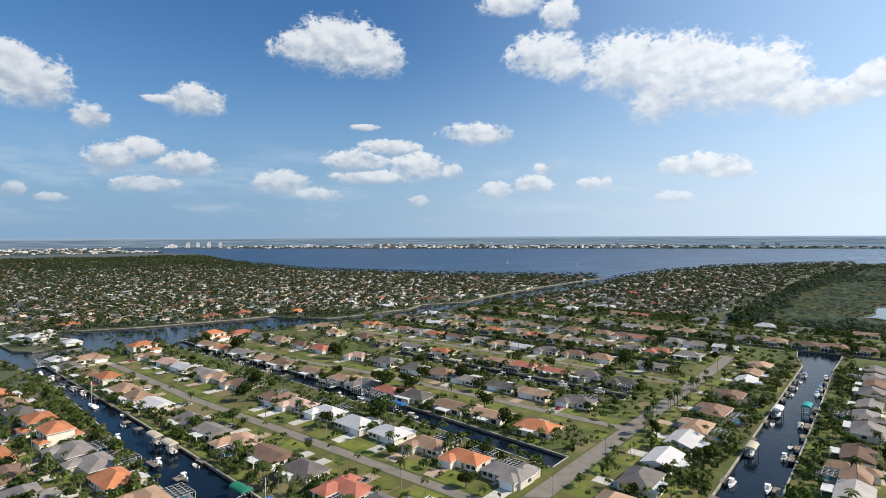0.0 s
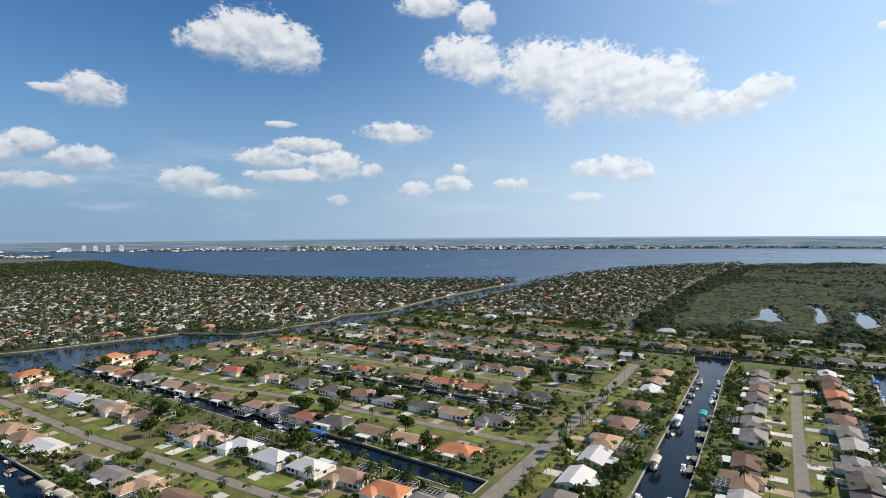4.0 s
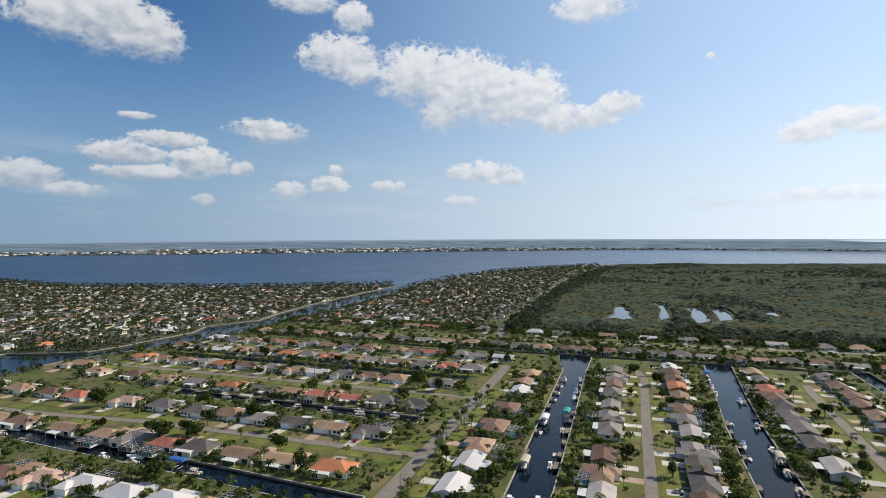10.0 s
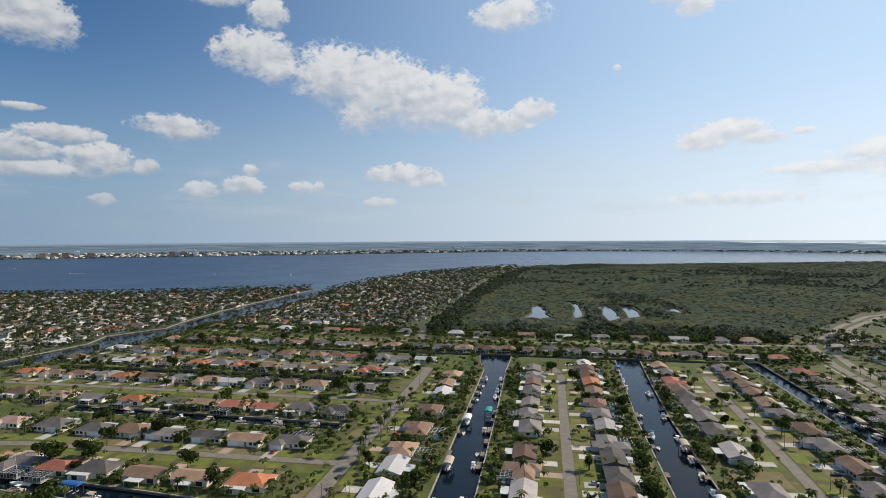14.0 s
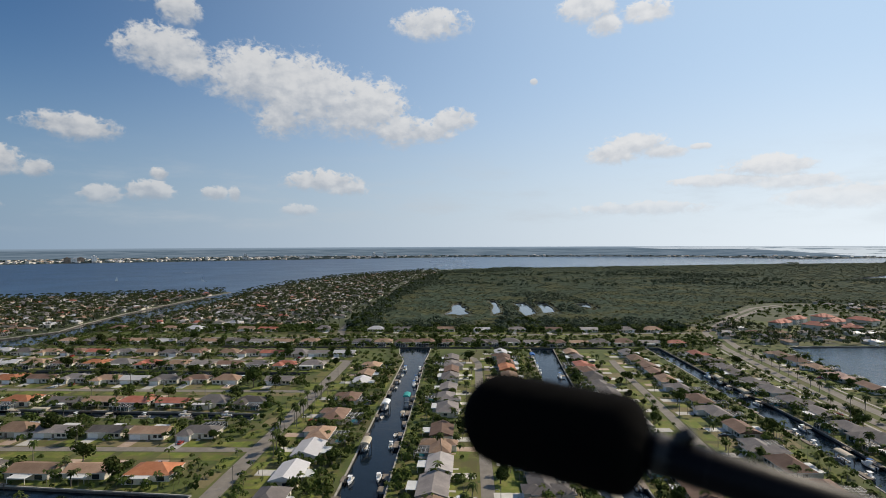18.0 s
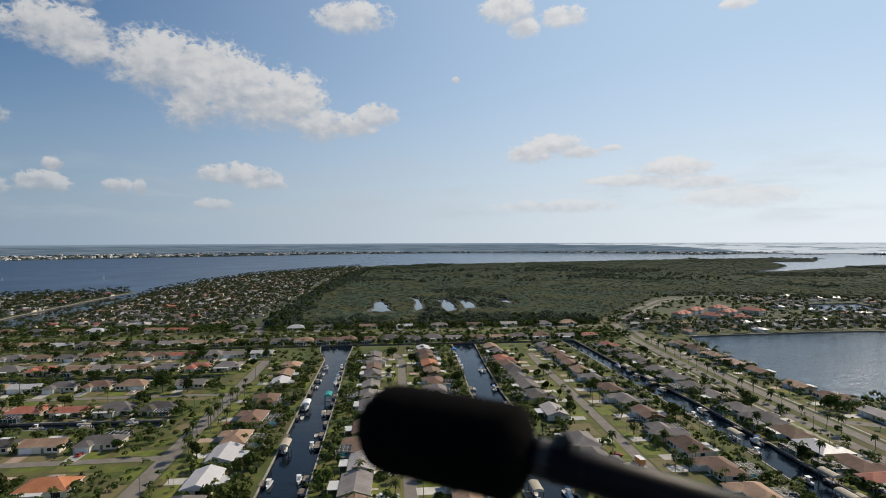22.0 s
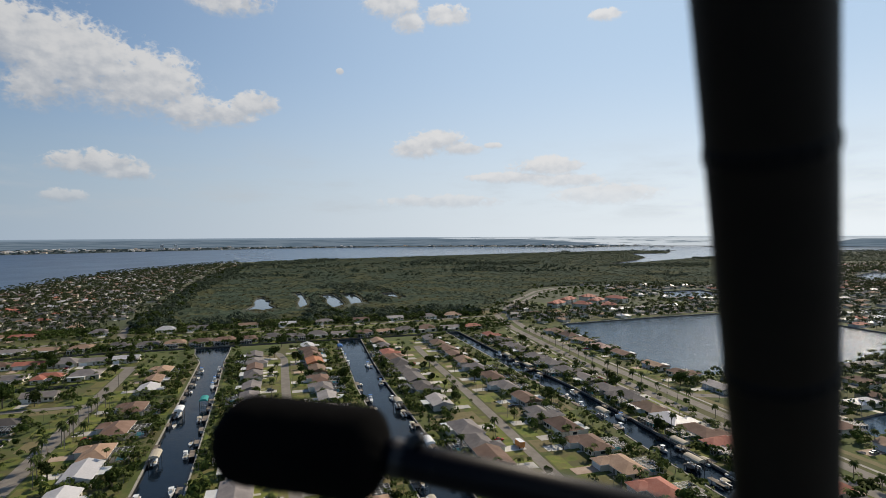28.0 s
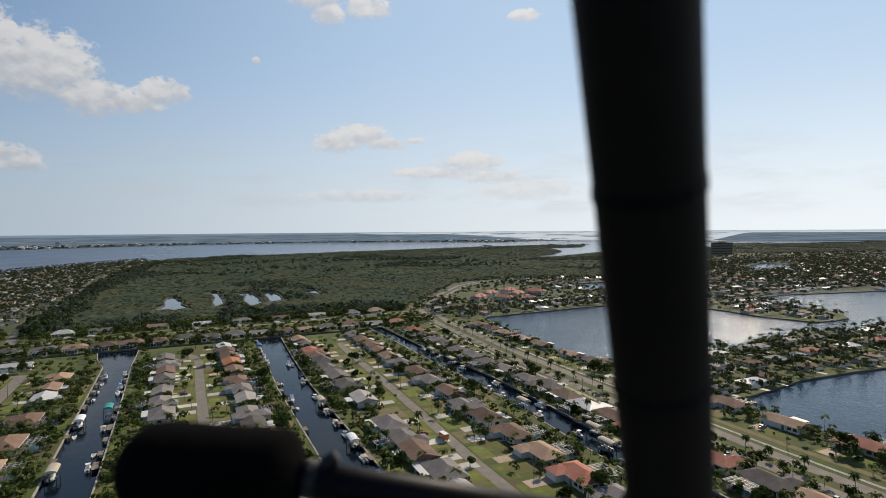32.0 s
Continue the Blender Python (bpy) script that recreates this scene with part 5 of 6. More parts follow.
# ---------------------------------------------------------------- boats, docks and cars
def hull(L, B, H):
    """A boat's hull: a keel line, chines and a pointed bow along +y."""
    s, rings = Shape(), []
    for u in (0.0, 0.3, 0.6, 0.82, 0.95, 1.0):
        w = B / 2 * (1 - max(0, (u - 0.45) / 0.55) ** 2.2)
        z = H * (1 + 0.25 * u * u)
        y = L * (u - 0.5)
        rings.append([(-max(w, 0.03), y, z), (-max(w * 0.82, 0.02), y, H * 0.25), (0, y, 0.05 + 0.5 * H * max(0, u - 0.7)), (max(w * 0.82, 0.02), y, H * 0.25), (max(w, 0.03), y, z)])
    v = [p for ring in rings for p in ring]
    f = [(5 * k + j, 5 * k + j + 1, 5 * k + j + 6, 5 * k + j + 5) for k in range(5) for j in range(4)]
    f += [(0, 1, 2, 3, 4), (25, 26, 27, 28, 29)] + [(5 * k, 5 * k + 5, 5 * k + 9, 5 * k + 4) for k in range(5)]
    return s.raw(v, f)


def build_boat(kind):
    words = ("white centre-console motorboat moored at a dock", "white cabin cruiser moored at a dock", "flat pontoon boat with a tan canopy", "small white skiff beside a dock")
    b = thing("boat", words[kind], "boat", "boats on the canals")
    L, B = ((6.8, 2.3), (8.6, 2.9), (6.6, 2.5), (5.0, 1.9))[kind]
    if kind == 2:
        for x in (-0.9, 0.9):
            part("pontoon", Shape().tube([(x, -3.3, 0.2), (x, 2.8, 0.2), (x, 3.5, 0.45)], [0.32, 0.32, 0.05], 8).get(), M["screen"], b)
        part("deck", Shape().box(-1.3, -3.4, 0.5, 1.3, 3.2, 0.62).get(), M["timber"], b)
        for x0, y0, x1, y1 in ((-1.25, -3.2, -0.6, 0.5), (0.6, -3.2, 1.25, 0.5), (-1.25, 1.6, -0.5, 3.0), (0.5, 1.6, 1.25, 3.0)):
            part("bench", Shape().box(x0, y0, 0.62, x1, y1, 1.05).get(), M["gel"], b)
        part("canopy", Shape().raw([(-1.3, -2.4, 2.5), (0, -2.4, 2.75), (1.3, -2.4, 2.5), (-1.3, 1.0, 2.5), (0, 1.0, 2.75), (1.3, 1.0, 2.5), (-1.3, -2.4, 2.42), (1.3, -2.4, 2.42), (-1.3, 1.0, 2.42), (1.3, 1.0, 2.42)],
                               [(0, 1, 4, 3), (1, 2, 5, 4), (6, 8, 9, 7), (0, 3, 8, 6), (2, 7, 9, 5)]).get(), M["tan_canvas"], b)
        for x in (-1.2, 1.2):
            for y in (-2.2, 0.8):
                part("post", Shape().tube([(x, y, 0.6), (x, y, 2.45)], [0.03, 0.03], 5).get(), M["screen"], b)
    else:
        part("hull", hull(L, B, 1.05 if kind != 3 else 0.7).get(), M["gel"], b)
        part("cockpit", Shape().box(-B * 0.36, -L * 0.44, 0.9 if kind != 3 else 0.62, B * 0.36, L * 0.12, 1.12 if kind != 3 else 0.78).get(), M["tan_canvas"], b, "shaded cockpit floor and seats")
        if kind == 0:
            helm = part("console", Shape().box(-0.5, -0.6, 1.1, 0.5, 0.5, 1.95).raw([(-0.5, 0.5, 1.95), (0.5, 0.5, 1.95), (0.4, 0.2, 2.3), (-0.4, 0.2, 2.3)], [(0, 1, 2, 3)]).get(), M["gel"], b)
            part("top", Shape().box(-0.95, -1.2, 2.75, 0.95, 0.9, 2.85).get(), M["white"], helm)
            for x in (-0.7, 0.7):
                for y in (-0.8, 0.5):
                    part("post", Shape().tube([(x, y, 1.1), (x, y, 2.8)], [0.035, 0.035], 5).get(), M["screen"], b)
        if kind == 1:
            cabin = part("cabin", Shape().raw([(-1.2, -0.6, 1.1), (1.2, -0.6, 1.1), (0.9, 3.2, 1.2), (-0.9, 3.2, 1.2), (-1.0, -0.4, 2.2), (1.0, -0.4, 2.2), (0.7, 1.4, 2.1), (-0.7, 1.4, 2.1)],
                                      [(4, 5, 6, 7), (0, 1, 5, 4), (1, 2, 6, 5), (2, 3, 7, 6), (3, 0, 4, 7)]).get(), M["gel"], b)
            part("windscreen", Shape().raw([(-0.86, 2.3, 1.62), (0.86, 2.3, 1.62), (0.72, 1.5, 2.06), (-0.72, 1.5, 2.06)], [(0, 1, 2, 3)]).get(), M["glass"], cabin)
            part("bridge", Shape().box(-0.9, -1.6, 2.2, 0.9, 0.4, 2.85).get(), M["gel"], cabin)
            part("bimini", Shape().box(-1.0, -1.8, 3.7, 1.0, 0.3, 3.78).get(), M["navy"], b, "blue canvas top")
            for x in (-0.85, 0.85):
                part("post", Shape().tube([(x, -0.7, 2.8), (x, -0.7, 3.7)], [0.03, 0.03], 5).get(), M["screen"], b)
    part("outboard", Shape().box(-0.25, -L / 2 - 0.55, 0.55, 0.25, -L / 2 - 0.02, 1.45).box(-0.1, -L / 2 - 0.4, -0.3, 0.1, -L / 2 - 0.15, 0.55).get(), M["dark"], b, "dark outboard motor")
    return b


def build_dock(kind):
    """A dock out from the seawall along +y; the wall stands at y = 0."""
    d = thing("dock", ("weathered timber dock on piles along the seawall", "long timber dock on dark piles", "timber dock with a small finger pier")[kind], "dock", "docks on the canals")
    w, out = ((5.5, 2.0), (8.5, 2.2), (4.5, 3.4))[kind]
    n = int(w / 0.9)
    board = mesh("plank", *Shape().box(-w / 2, -0.3, 0.26, -w / 2 + w / n - 0.05, out, 0.33).get(), M["timber"])
    for k in range(n):
        part("plank", board, None, d).location.x = w * k / n
    for x in (-w / 2 + 0.15, 0, w / 2 - 0.15):
        for y in (out - 0.1,):
            part("post", Shape().tube([(x, y, -2.5), (x, y, 1.15)], [0.16, 0.15], 8).get(), M["pile"], d)
    part("beam", Shape().box(-w / 2, out - 0.35, 0.02, w / 2, out - 0.15, 0.25).get(), M["pile"], d)
    return d


def build_lift(color):
    words = {"teal": "teal", "navy": "blue", "green_canvas": "dark green", "tan_canvas": "tan", "white": "white"}
    b = thing("boat_lift", f"boat lift under a {words[color]} canopy on four timber piles", "boat lift", "boat lifts")
    for x in (-2.0, 2.0):
        for y in (-3.6, 3.6):
            part("post", Shape().tube([(x, y, -2.5), (x, y, 3.1)], [0.15, 0.14], 8).get(), M["pile"], b)
        part("beam", Shape().box(x - 0.12, -4.2, 2.9, x + 0.12, 4.2, 3.15).get(), M["timber"], b)
    s = Shape()
    v = []
    for k in range(7):
        a = math.pi * k / 6
        x, z = -2.3 * math.cos(a), 3.1 + 1.15 * math.sin(a)
        v += [(x, -4.4, z), (x, 4.4, z)]
    f = [(2 * k, 2 * k + 2, 2 * k + 3, 2 * k + 1) for k in range(6)] + [tuple(range(0, 14, 2)), tuple(range(13, 0, -2))]
    part("canopy", s.raw(v, f).get(), M[color], b)
    part("cradle", Shape().box(-1.6, -1.6, -0.6, 1.6, -1.4, -0.4).box(-1.6, 1.4, -0.6, 1.6, 1.6, -0.4).get(), M["screen"], b)
    return b


def build_car(kind):
    paint = CARS[kind]
    c = thing("car", ("white saloon car parked on a driveway", "silver car parked on a driveway", "dark car parked on a driveway", "red car parked on a driveway")[kind], "car", "parked cars")
    v = []
    prof = [(-2.2, 0.35), (-2.25, 0.75), (-2.1, 0.95), (-1.3, 1.0), (1.0, 0.98), (2.1, 0.82), (2.25, 0.6), (2.2, 0.35)]
    n = len(prof)
    for x in (-0.88, 0.88):
        v += [(x, y, z) for y, z in prof]
    f = [tuple(range(n)), tuple(range(2 * n - 1, n - 1, -1))] + [(k, k + n, (k + 1) % n + n, (k + 1) % n) for k in range(n)]
    part("body", (v, f), paint, c)
    cabin = part("cabin", Shape().raw([(-0.82, -1.7, 0.98), (0.82, -1.7, 0.98), (0.82, 1.0, 0.98), (-0.82, 1.0, 0.98), (-0.66, -1.2, 1.42), (0.66, -1.2, 1.42), (0.66, 0.2, 1.45), (-0.66, 0.2, 1.45)],
                              [(0, 1, 5, 4), (1, 2, 6, 5), (2, 3, 7, 6), (3, 0, 4, 7)]).get(), M["glass"], c, "dark car windows")
    part("car_roof", Shape().box(-0.68, -1.22, 1.42, 0.68, 0.22, 1.48).get(), paint, cabin)
    for x in (-0.86, 0.86):
        for y in (-1.4, 1.4):
            part("wheel", Shape().tube([(x - 0.1, y, 0.33), (x + 0.1, y, 0.33)], [0.33, 0.33], 10).get(), M["dark"], c)
    return c


CARS = [M["gel"], material("silver_paint", [(0.40, 0.41, 0.42), (0.48, 0.49, 0.50)], 1.0, 0.3, 0.6), material("black_paint", [(0.02, 0.02, 0.025), (0.04, 0.04, 0.045)], 1.0, 0.2), material("red_paint", [(0.35, 0.03, 0.02), (0.42, 0.05, 0.03)], 1.0, 0.25)]


def moor():
    """Docks, lifts and boats along both walls of the canals: wall line, its heading into the water."""
    g = random.Random(17)
    walls = [  # axis, wall place, way into the water, from, to, step
        ("x", -49.0, 1, 170, 440, 17), ("x", -30.2, -1, 175, 440, 17), ("x", 56.4, 1, 150, 470, 17), ("x", 76.4, -1, 150, 400, 17), ("x", 170.6, 1, 150, 330, 17), ("x", 186.0, -1, 150, 400, 16),
        ("y", 92.0, -1, -450, -300, 19), ("y", 86.0, -1, -300, -130, 19), ("y", 83.0, 1, -450, -390, 22), ("y", 70.0, 1, -280, -190, 22), ("y", 187.4, 1, -450, -300, 19), ("y", 181.0, 1, -250, -190, 19),
        ("y", 202.0, -1, -450, -330, 19), ("y", 195.0, -1, -250, -160, 19), ("y", 283.0, 1, -290, -125, 22), ("y", 294.5, -1, -290, -125, 22),
    ]
    for axis, at, way, lo, hi, step in walls:
        s = lo
        while s < hi:
            q = s + g.uniform(-3, 3)
            turn = (-90 if way > 0 else 90) if axis == "x" else (0 if way > 0 else 180)
            x, y = (at, q) if axis == "x" else (q, at)
            base = pose(x, y, 0, 0, 0, turn)
            r = g.random()
            narrow = axis == "y" and at > 150
            if r < 0.82:
                kind = g.choice((0, 1, 2))
                place(("dock", kind), lambda: build_dock(kind), base)
            if r < 0.66:
                kind = g.choice((0, 0, 1, 2, 3) if not narrow else (0, 2, 3))
                lift = g.random() < 0.2
                off = 3.6
                along = g.choice((0, 180)) + 90 + g.uniform(-4, 4)
                place(("boat", kind), lambda: build_boat(kind), base @ pose(g.uniform(-1, 1), off, -1.25 + (0.75 if lift else 0), 0, 0, along))
                if lift:
                    color = g.choice(("tan_canvas", "white", "white", "tan_canvas", "tan_canvas", "white", "navy"))
                    place(("lift", color), lambda: build_lift(color), base @ pose(0, off, 0, 0, 0, 90))
            s += step
    place(("lift", "teal"), lambda: build_lift("teal"), pose(-34.5, 323, 0))
    place(("lift", "navy"), lambda: build_lift("navy"), pose(-206, 187, 0, 0, 0, 90))
    place(("lift", "green_canvas"), lambda: build_lift("green_canvas"), pose(-180, 79, 0, 0, 0, 90))
    for k in range(60):
        hx, hy, r = g.choice([p for p in FOOT if p[1] < 480])
        face = next((f for x, f, text in COLUMNS if abs(x - hx) < 1.5), None)
        if face is None:
            face = next((f for y, f, text in ROWS if abs(y - hy) < 1.5), "N")
        kind = g.choice((0, 0, 1, 2, 3))
        place(("car", kind), lambda: build_car(kind), pose(hx, hy, 0.05, 0, 0, TURN[face]) @ pose(4.6 * g.choice((-1, 1)), 11.5, 0.02, 0, 0, g.choice((0, 180)) + g.uniform(-5, 5)))


moor()


# ---------------------------------------------------------------- the aircraft's own landing leg, beside the camera
def build_leg():
    foam_m = material("black_foam", [(0.0022, 0.0021, 0.002), (0.004, 0.0037, 0.0034)], 60.0, 1.0, spec=0.05)
    tube_m = material("dark_carbon_tube", [(0.0026, 0.0024, 0.0032), (0.006, 0.0054, 0.0072)], 40.0, 0.46, spec=0.10)
    strut_m = material("dark_brown_plastic", [(0.006, 0.0042, 0.0034), (0.016, 0.011, 0.008)], 30.0, 0.6, spec=0.14)
    clamp_m = material("dull_grey_plastic", [(0.004, 0.0035, 0.003), (0.03, 0.026, 0.024), (0.16, 0.145, 0.14)], 160.0, 0.5, spec=0.3)
    leg = thing("landing_leg", "dark aircraft landing leg with a foam-sleeved skid tube", "landing leg")
    leg.location = (4.0, -24.3, 98.6)
    a, b, c, d = Vector((0.0123, 0.2066, -0.0666)), Vector((0.0692, 0.1742, -0.0693)), Vector((0.1854, 0.1206, -0.0914)), Vector((0.1272, 0.0790, 0.0599))
    s, line, radii = Shape(), [], []
    for k in range(33):
        u = k / 32
        line.append(a.lerp(b, u))
        end = min(u / 0.24, (1 - u) / 0.14)
        radii.append(0.0158 * (1 - 0.75 * max(0, 1 - end) ** 2.6))
    s.tube(line, radii, 36)
    fuzz = random.Random(9)
    s.v = [tuple(q + fuzz.uniform(-0.0002, 0.0002) for q in p) for p in s.v]
    part("foam_sleeve", s.get(), foam_m, leg, "black foam sleeve", True)
    way = (c - b).normalized()
    part("skid_tube", Shape().tube([b - way * 0.01, b + way * 0.02, c + way * 0.006], [0.0062, 0.0064, 0.0064], 20).get(), tube_m, leg, "dark glossy tube", True)
    part("clamp", Shape().tube([b - way * 0.004, b + way * 0.002, b + way * 0.012, b + way * 0.016], [0.0046, 0.0066, 0.0058, 0.0064], 14).get(), clamp_m, leg, "scuffed grey end clamp", True)
    part("clip", Shape().tube([b + way * 0.008 + Vector((0, 0, 0.006)), b + way * 0.012 + Vector((0, 0, 0.0098))], [0.003, 0.0022], 8).get(), clamp_m, leg)
    top = d + (d - c) * 0.75
    axis = (c - top).normalized()
    side = axis.cross(Vector((-0.6, -0.8, 0))).normalized()
    deep = axis.cross(side)
    v, f, n, rings = [], [], 20, 14
    for k in range(rings):
        p = top.lerp(c + axis * 0.008, k / (rings - 1))
        for q in range(n):
            t = 2 * math.pi * q / n
            v.append(p + side * 0.0130 * math.cos(t) * (1 + 0.06 * abs(math.cos(t))) + deep * 0.011 * math.sin(t))
    f = [(k * n + q, k * n + (q + 1) % n, (k + 1) * n + (q + 1) % n, (k + 1) * n + q) for k in range(rings - 1) for q in range(n)] + [tuple(range(n - 1, -1, -1)), tuple((rings - 1) * n + q for q in range(n))]
    part("strut", (v, f), strut_m, leg, "dark brown moulded strut", True)
    for u in (0.222, 0.596):
        v = []
        for k, w in ((-0.0022, 1.0), (-0.0018, 1.03), (0.0018, 1.03), (0.0022, 1.0)):
            p = d.lerp(c, u) + axis * k
            for q in range(n):
                t = 2 * math.pi * q / n
                v.append(p + (side * 0.0130 * math.cos(t) * (1 + 0.06 * abs(math.cos(t))) + deep * 0.011 * math.sin(t)) * w)
        part("band", (v, [(k * n + q, k * n + (q + 1) % n, (k + 1) * n + (q + 1) % n, (k + 1) * n + q) for k in range(3) for q in range(n)]), tube_m, leg, "black band")
    part("joint", Shape().tube([c - axis * 0.016, c - axis * 0.008, c + axis * 0.004, c + axis * 0.014], [0.0150, 0.0182, 0.0200, 0.0150], 20).get(), strut_m, leg, "moulded joint between strut and skid", True)


build_leg()


# ---------------------------------------------------------------- apartments with terracotta roofs beside the preserve
def build_apartment(kind):
    a = thing("apartment_block", "two-storey apartment block with terracotta tile hip roofs", "apartment block", "apartments by the preserve")
    w, d = ((30, 14), (22, 16))[kind]
    part("wall", Shape().box(-w / 2, -d / 2, 0, w / 2, d / 2, 6.2).box(-5, -d / 2 - 3, 0, 5, -d / 2 + 0.1, 6.2).get(), M["stucco"], a)
    part("roof", Shape().hip(-w / 2, -d / 2, w / 2, d / 2, 6.2, 0.45).hip(-5, -d / 2 - 3, 5, 2, 6.21, 0.45).hip(-w / 2 - 2, -4, -w / 2 + 9, 4, 6.9, 0.5).get(), ROOF["r"], a)
    for k in range(5):
        for z in (1.0, 4.0):
            x = -w / 2 + w * (k + 0.5) / 5
            if abs(x) > 5:
                part("window", Shape().box(x - 0.9, -d / 2 - 0.05, z, x + 0.9, -d / 2, z + 1.4).get(), M["glass"], a)
    return a


for x, y, turn, kind in ((372, 640, 38, 0), (408, 672, 38, 0), (398, 618, 128, 1), (440, 650, 38, 0), (452, 690, 20, 1), (480, 660, 110, 0), (425, 600, 60, 1)):
    place(("apartment", kind), lambda: build_apartment(kind), pose(x, y, 0, 0, 0, turn))


# ---------------------------------------------------------------- condominium towers over the water
def build_tower(kind):
    t = thing("condominium_tower", ("white condominium tower on the far shore", "pale slab block of flats on the far shore", "brown tower block above the far suburb", "brick-red condominium block on the far shore")[kind], "tower", "far towers")
    w, d, h = ((26, 20, 38), (60, 18, 24), (70, 22, 44), (34, 20, 30))[kind]
    part("wall", Shape().box(-w / 2, -d / 2, 0, w / 2, d / 2, h).box(-w / 6, -d / 4, h, w / 6, d / 4, h + 4).get(), (M["white"], M["white"], M["pave"], M["pave"])[kind], t)
    for k in range(int(h / 6)):
        part("window_band", Shape().box(-w / 2 + 1, -d / 2 - 0.4, 3 + 6 * k, w / 2 - 1, -d / 2 - 0.1, 5 + 6 * k).get(), M["glass"], t)
    return t


for x, y, kind in ((-4080, 1985, 0), (-4020, 2040, 0), (-3960, 2100, 0), (-4120, 1930, 0), (-4200, 1850, 1), (-3300, 2420, 1), (-2950, 2680, 1), (-2870, 2740, 1), (-2300, 3120, 1), (-1500, 3650, 0), (-700, 4100, 0), (-620, 4130, 0), (-1150, 3850, 1), (1780, 1356, 2), (-2835, 2655, 3), (-2790, 2690, 3), (-2745, 2722, 3), (-2700, 2755, 0), (-2621, 2772, 3), (-2265, 3006, 3), (-2210, 3040, 3), (-2155, 3077, 0)):
    place(("tower", kind), lambda: build_tower(kind), pose(x, y, 0, 0, 0, math.degrees(math.atan2(-x, y))))


# ---------------------------------------------------------------- a truck, sailing boats and poles
def build_truck():
    t = thing("delivery_truck", "orange and white box truck parked beside the lane", "truck")
    part("cargo_box", Shape().box(-1.2, -3.6, 0.9, 1.2, 1.6, 3.4).get(), material("orange_panel", [(0.42, 0.16, 0.04), (0.50, 0.21, 0.06)], 1.0, 0.5), t, "orange cargo box")
    part("box_roof", Shape().box(-1.22, -3.62, 3.4, 1.22, 1.62, 3.46).get(), M["white"], t, "white box roof")
    cab = part("cab", Shape().raw([(-1.1, 1.7, 0.6), (1.1, 1.7, 0.6), (1.1, 3.6, 0.6), (-1.1, 3.6, 0.6), (-1.05, 1.7, 2.5), (1.05, 1.7, 2.5), (1.0, 2.7, 2.45), (-1.0, 2.7, 2.45), (-1.05, 3.5, 1.5), (1.05, 3.5, 1.5)],
                            [(3, 2, 1, 0), (4, 5, 6, 7), (0, 1, 5, 4), (7, 6, 9, 8), (8, 9, 2, 3), (1, 2, 9, 6, 5), (0, 4, 7, 8, 3)]).get(), M["gel"], t, "white cab")
    part("windscreen", Shape().raw([(-0.9, 3.46, 1.58), (0.9, 3.46, 1.58), (0.88, 2.8, 2.38), (-0.88, 2.8, 2.38)], [(0, 1, 2, 3)]).get(), M["glass"], cab)
    for x in (-1.0, 1.0):
        for y in (-2.4, 2.6):
            part("wheel", Shape().tube([(x - 0.15, y, 0.45), (x + 0.15, y, 0.45)], [0.45, 0.45], 12).get(), M["dark"], t)
    return t


build_truck().matrix_basis = pose(112.6, 207, 0.05, 0, 0, 4)


def build_sailboat():
    b = thing("sailboat", "white sailing boat with a tall bare mast", "sailboat", "sailing boats")
    part("hull", hull(10.5, 3.0, 1.1).get(), M["gel"], b)
    part("cabin", Shape().raw([(-0.8, -1.2, 1.15), (0.8, -1.2, 1.15), (0.5, 2.6, 1.2), (-0.5, 2.6, 1.2), (-0.7, -1.0, 1.75), (0.7, -1.0, 1.75), (0.4, 1.9, 1.65), (-0.4, 1.9, 1.65)], [(4, 5, 6, 7), (0, 1, 5, 4), (1, 2, 6, 5), (2, 3, 7, 6), (3, 0, 4, 7)]).get(), M["gel"], b)
    part("mast", Shape().tube([(0, 0.8, 1.2), (0, 0.8, 14.5)], [0.11, 0.07], 6).get(), M["white"], b)
    part("boom", Shape().tube([(0, 0.8, 2.6), (0, -3.4, 2.7)], [0.09, 0.09], 6).get(), M["navy"], b, "boom with a blue sail cover")
    for y in (5.0, -4.9):
        part("stay", Shape().tube([(0, 0.8, 14.3), (0, y, 1.2)], [0.02, 0.02], 4).get(), M["screen"], b)
    return b


place("sailboat", build_sailboat, pose(-237, 190, -1.25, 0, -6, 95))
for x, y, turn in ((-160, 77, 84), (-345, 84, 92)):
    place("sailboat", build_sailboat, pose(x, y, -1.25, 0, 0, turn))


def build_racing_boat():
    b = thing("sailing_boat_under_sail", "small boat under white sails on the river", "sailboat", "sailing boats")
    part("hull", hull(9.0, 2.8, 1.0).get(), M["gel"], b)
    part("mainsail", Shape().raw([(0, 0.6, 2.0), (0.5, -4.0, 2.0), (0.05, 0.6, 13.5), (0.06, 0.62, 2.0), (0.56, -3.98, 2.0), (0.11, 0.62, 13.5)], [(0, 1, 2), (5, 4, 3), (0, 2, 5, 3), (1, 4, 5, 2), (0, 3, 4, 1)]).get(), M["white"], b)
    part("jib", Shape().raw([(0, 0.8, 2.2), (0, 4.2, 1.4), (0.0, 0.8, 11.0), (0.05, 0.8, 2.2), (0.05, 4.2, 1.4), (0.05, 0.8, 11.0)], [(0, 1, 2), (5, 4, 3), (0, 2, 5, 3), (1, 4, 5, 2), (0, 3, 4, 1)]).get(), M["white"], b)
    return b


for x, y, turn in ((-751, 1514, 60), (-980, 1480, 80)):
    place("racing", build_racing_boat, pose(x, y, -1.3, 0, 8, turn))


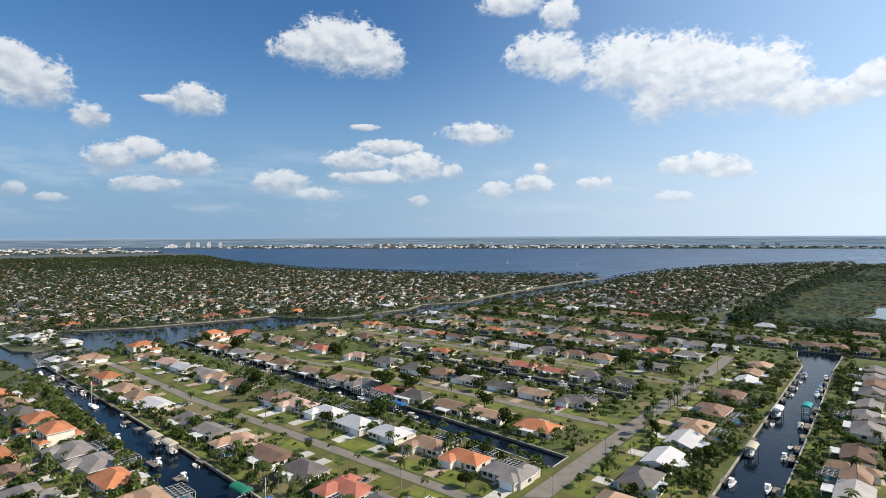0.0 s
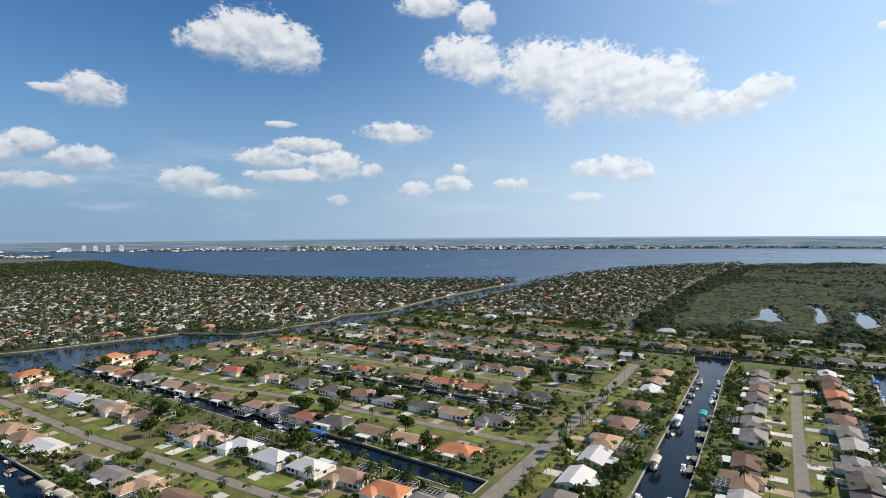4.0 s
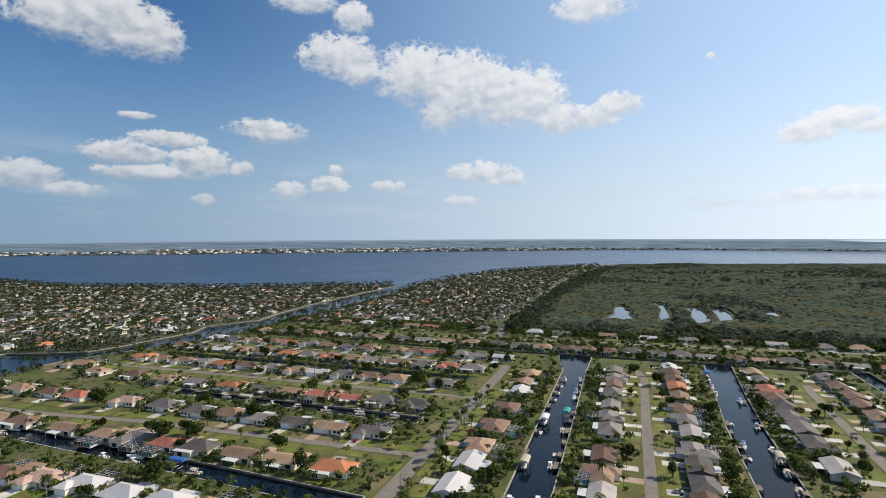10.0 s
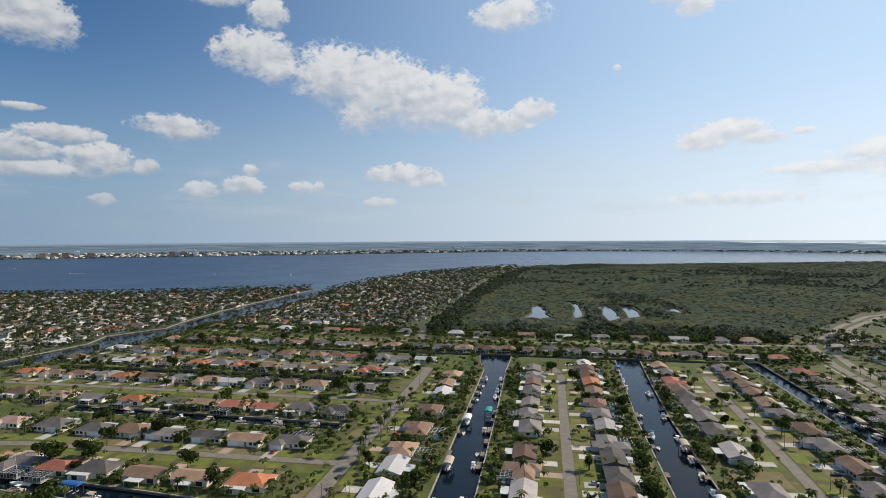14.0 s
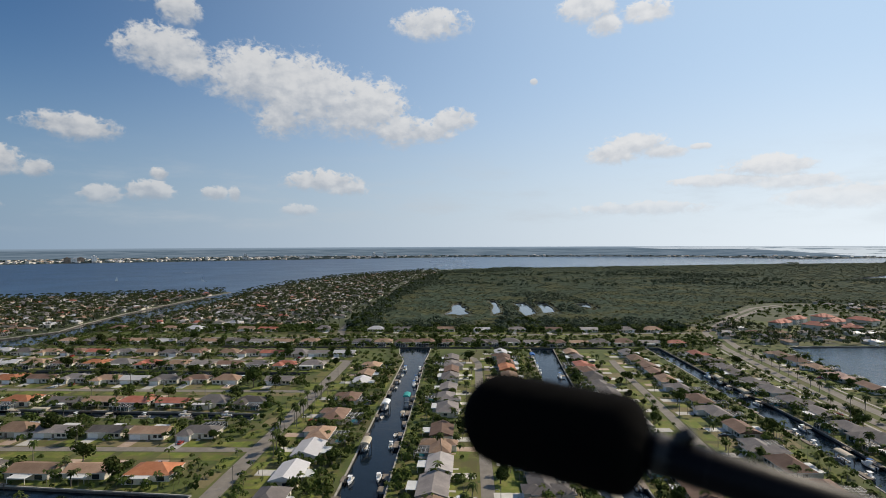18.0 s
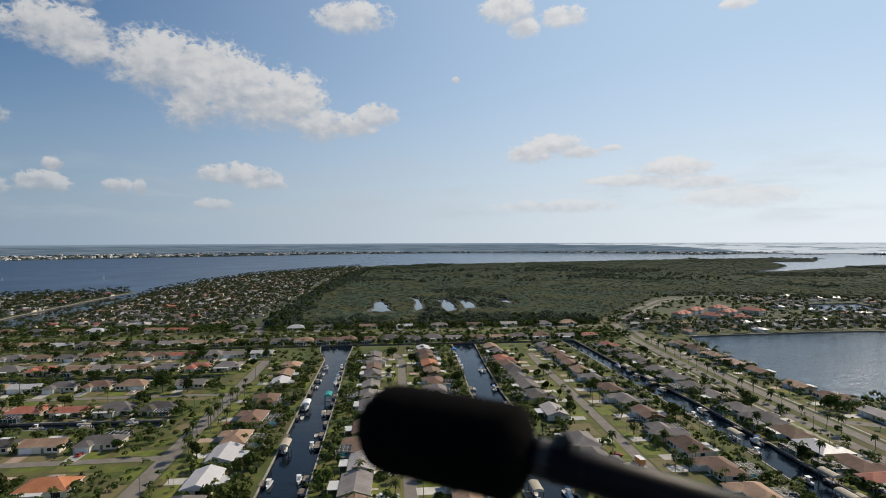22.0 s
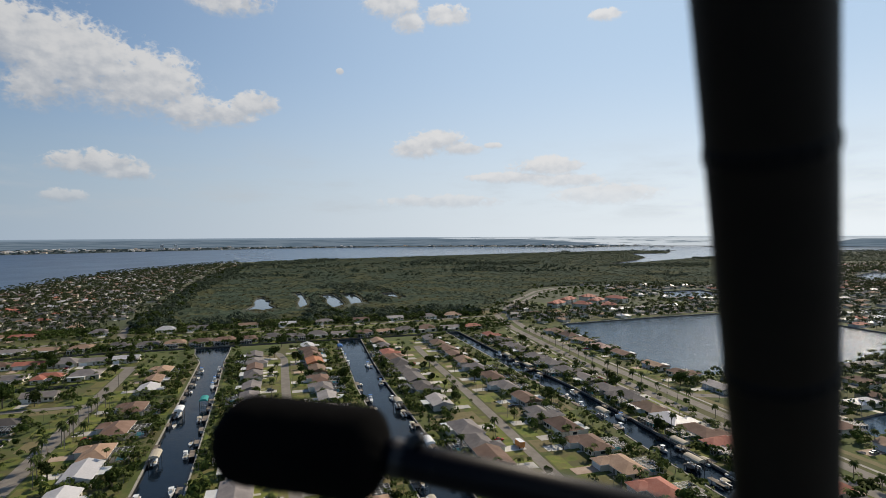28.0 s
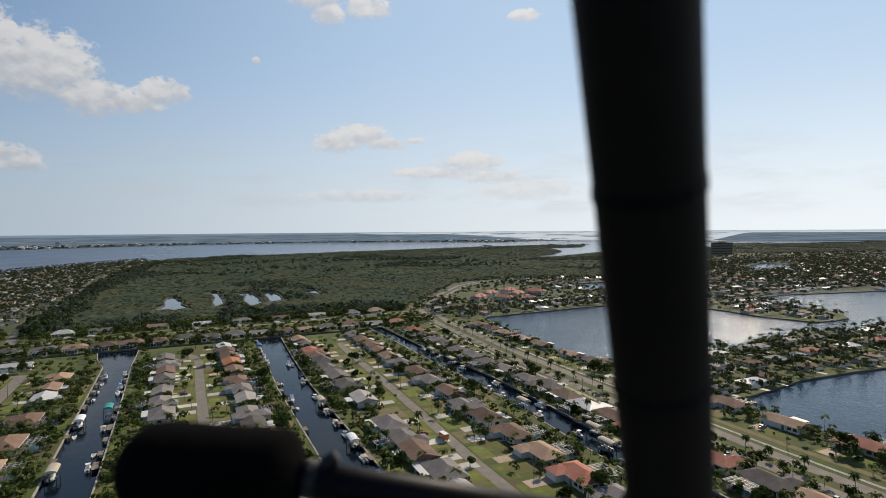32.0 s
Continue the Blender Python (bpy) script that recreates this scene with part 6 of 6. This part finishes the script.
def build_speedboat():
    b = thing("speedboat", "small white speedboat trailing a foamy wake on the river", "boat", "speedboats on the river")
    part("hull", hull(8.0, 2.6, 1.1).get(), M["gel"], b)
    s, n = Shape(), 24
    for side in (-1, 1):
        v = []
        for k in range(n + 1):
            y, spread = -3.5 - 3.4 * k, 0.5 + 0.055 * k * k * 0.35
            v += [(side * spread, y, 0.06), (side * (spread + 1.5 * (1 - k / (n + 2)) + 0.2), y, 0.06), (side * (spread + 0.7), y, 0.22 * (1 - k / n) + 0.07)]
        s.raw(v, [f for k in range(n) for f in ((3 * k, 3 * k + 2, 3 * k + 5, 3 * k + 3), (3 * k + 2, 3 * k + 1, 3 * k + 4, 3 * k + 5))])
    part("wake", s.get(), M["gel"], b, "white foam of the wake")
    return b


for x, y, turn in ((-1530, 1522, 98.7), (-711, 1457, -136.6), (-1050, 1980, 84), (-150, 2560, 78), (-2000, 1750, -70)):
    place("speedboat", build_speedboat, pose(x, y, -1.3, 0, 0, turn))


def build_sand():
    s = Shape()
    ribbon([(x + 5, y) for x, y in RIVER[8:13]], 9.0, 0.06, s)
    tagged(new("beach", mesh("beach", *s.get(), M["sand"])), "pale strip of sand and riprap along the river", "beach", kind="structure")


build_sand()


def build_pole():
    p = thing("street_pole", "grey timber utility pole beside the road", "utility pole", "poles along the roads")
    part("post", Shape().tube([(0, 0, 0), (0, 0, 8.6)], [0.15, 0.11], 7).get(), M["palm_trunk"], p)
    part("cross_arm", Shape().box(-0.9, -0.06, 7.9, 0.9, 0.06, 8.05).get(), M["pile"], p)
    part("lamp_arm", Shape().tube([(0, 0, 7.2), (0, 1.2, 7.6), (0, 1.9, 7.6)], [0.04, 0.04, 0.06], 5).get(), M["screen"], p)
    return p


for x, y0, y1, step, turn in ((-92.0, 150, 430, 46, 90), (16.2, 180, 430, 52, 90), (124.5, 150, 300, 48, 90), (219.0, 110, 260, 42, 90), (246.5, 130, 300, 46, -90)):
    y = y0
    while y < y1:
        place("pole", build_pole, pose(x, y, 0, 0, 0, turn))
        y += step
for y, x0, x1 in ((133.5, -400, -110), (240.5, -240, -110), (336.5, -400, -110)):
    x = x0
    while x < x1:
        place("pole", build_pole, pose(x, y, 0, 0, 0, 180))
        x += 50
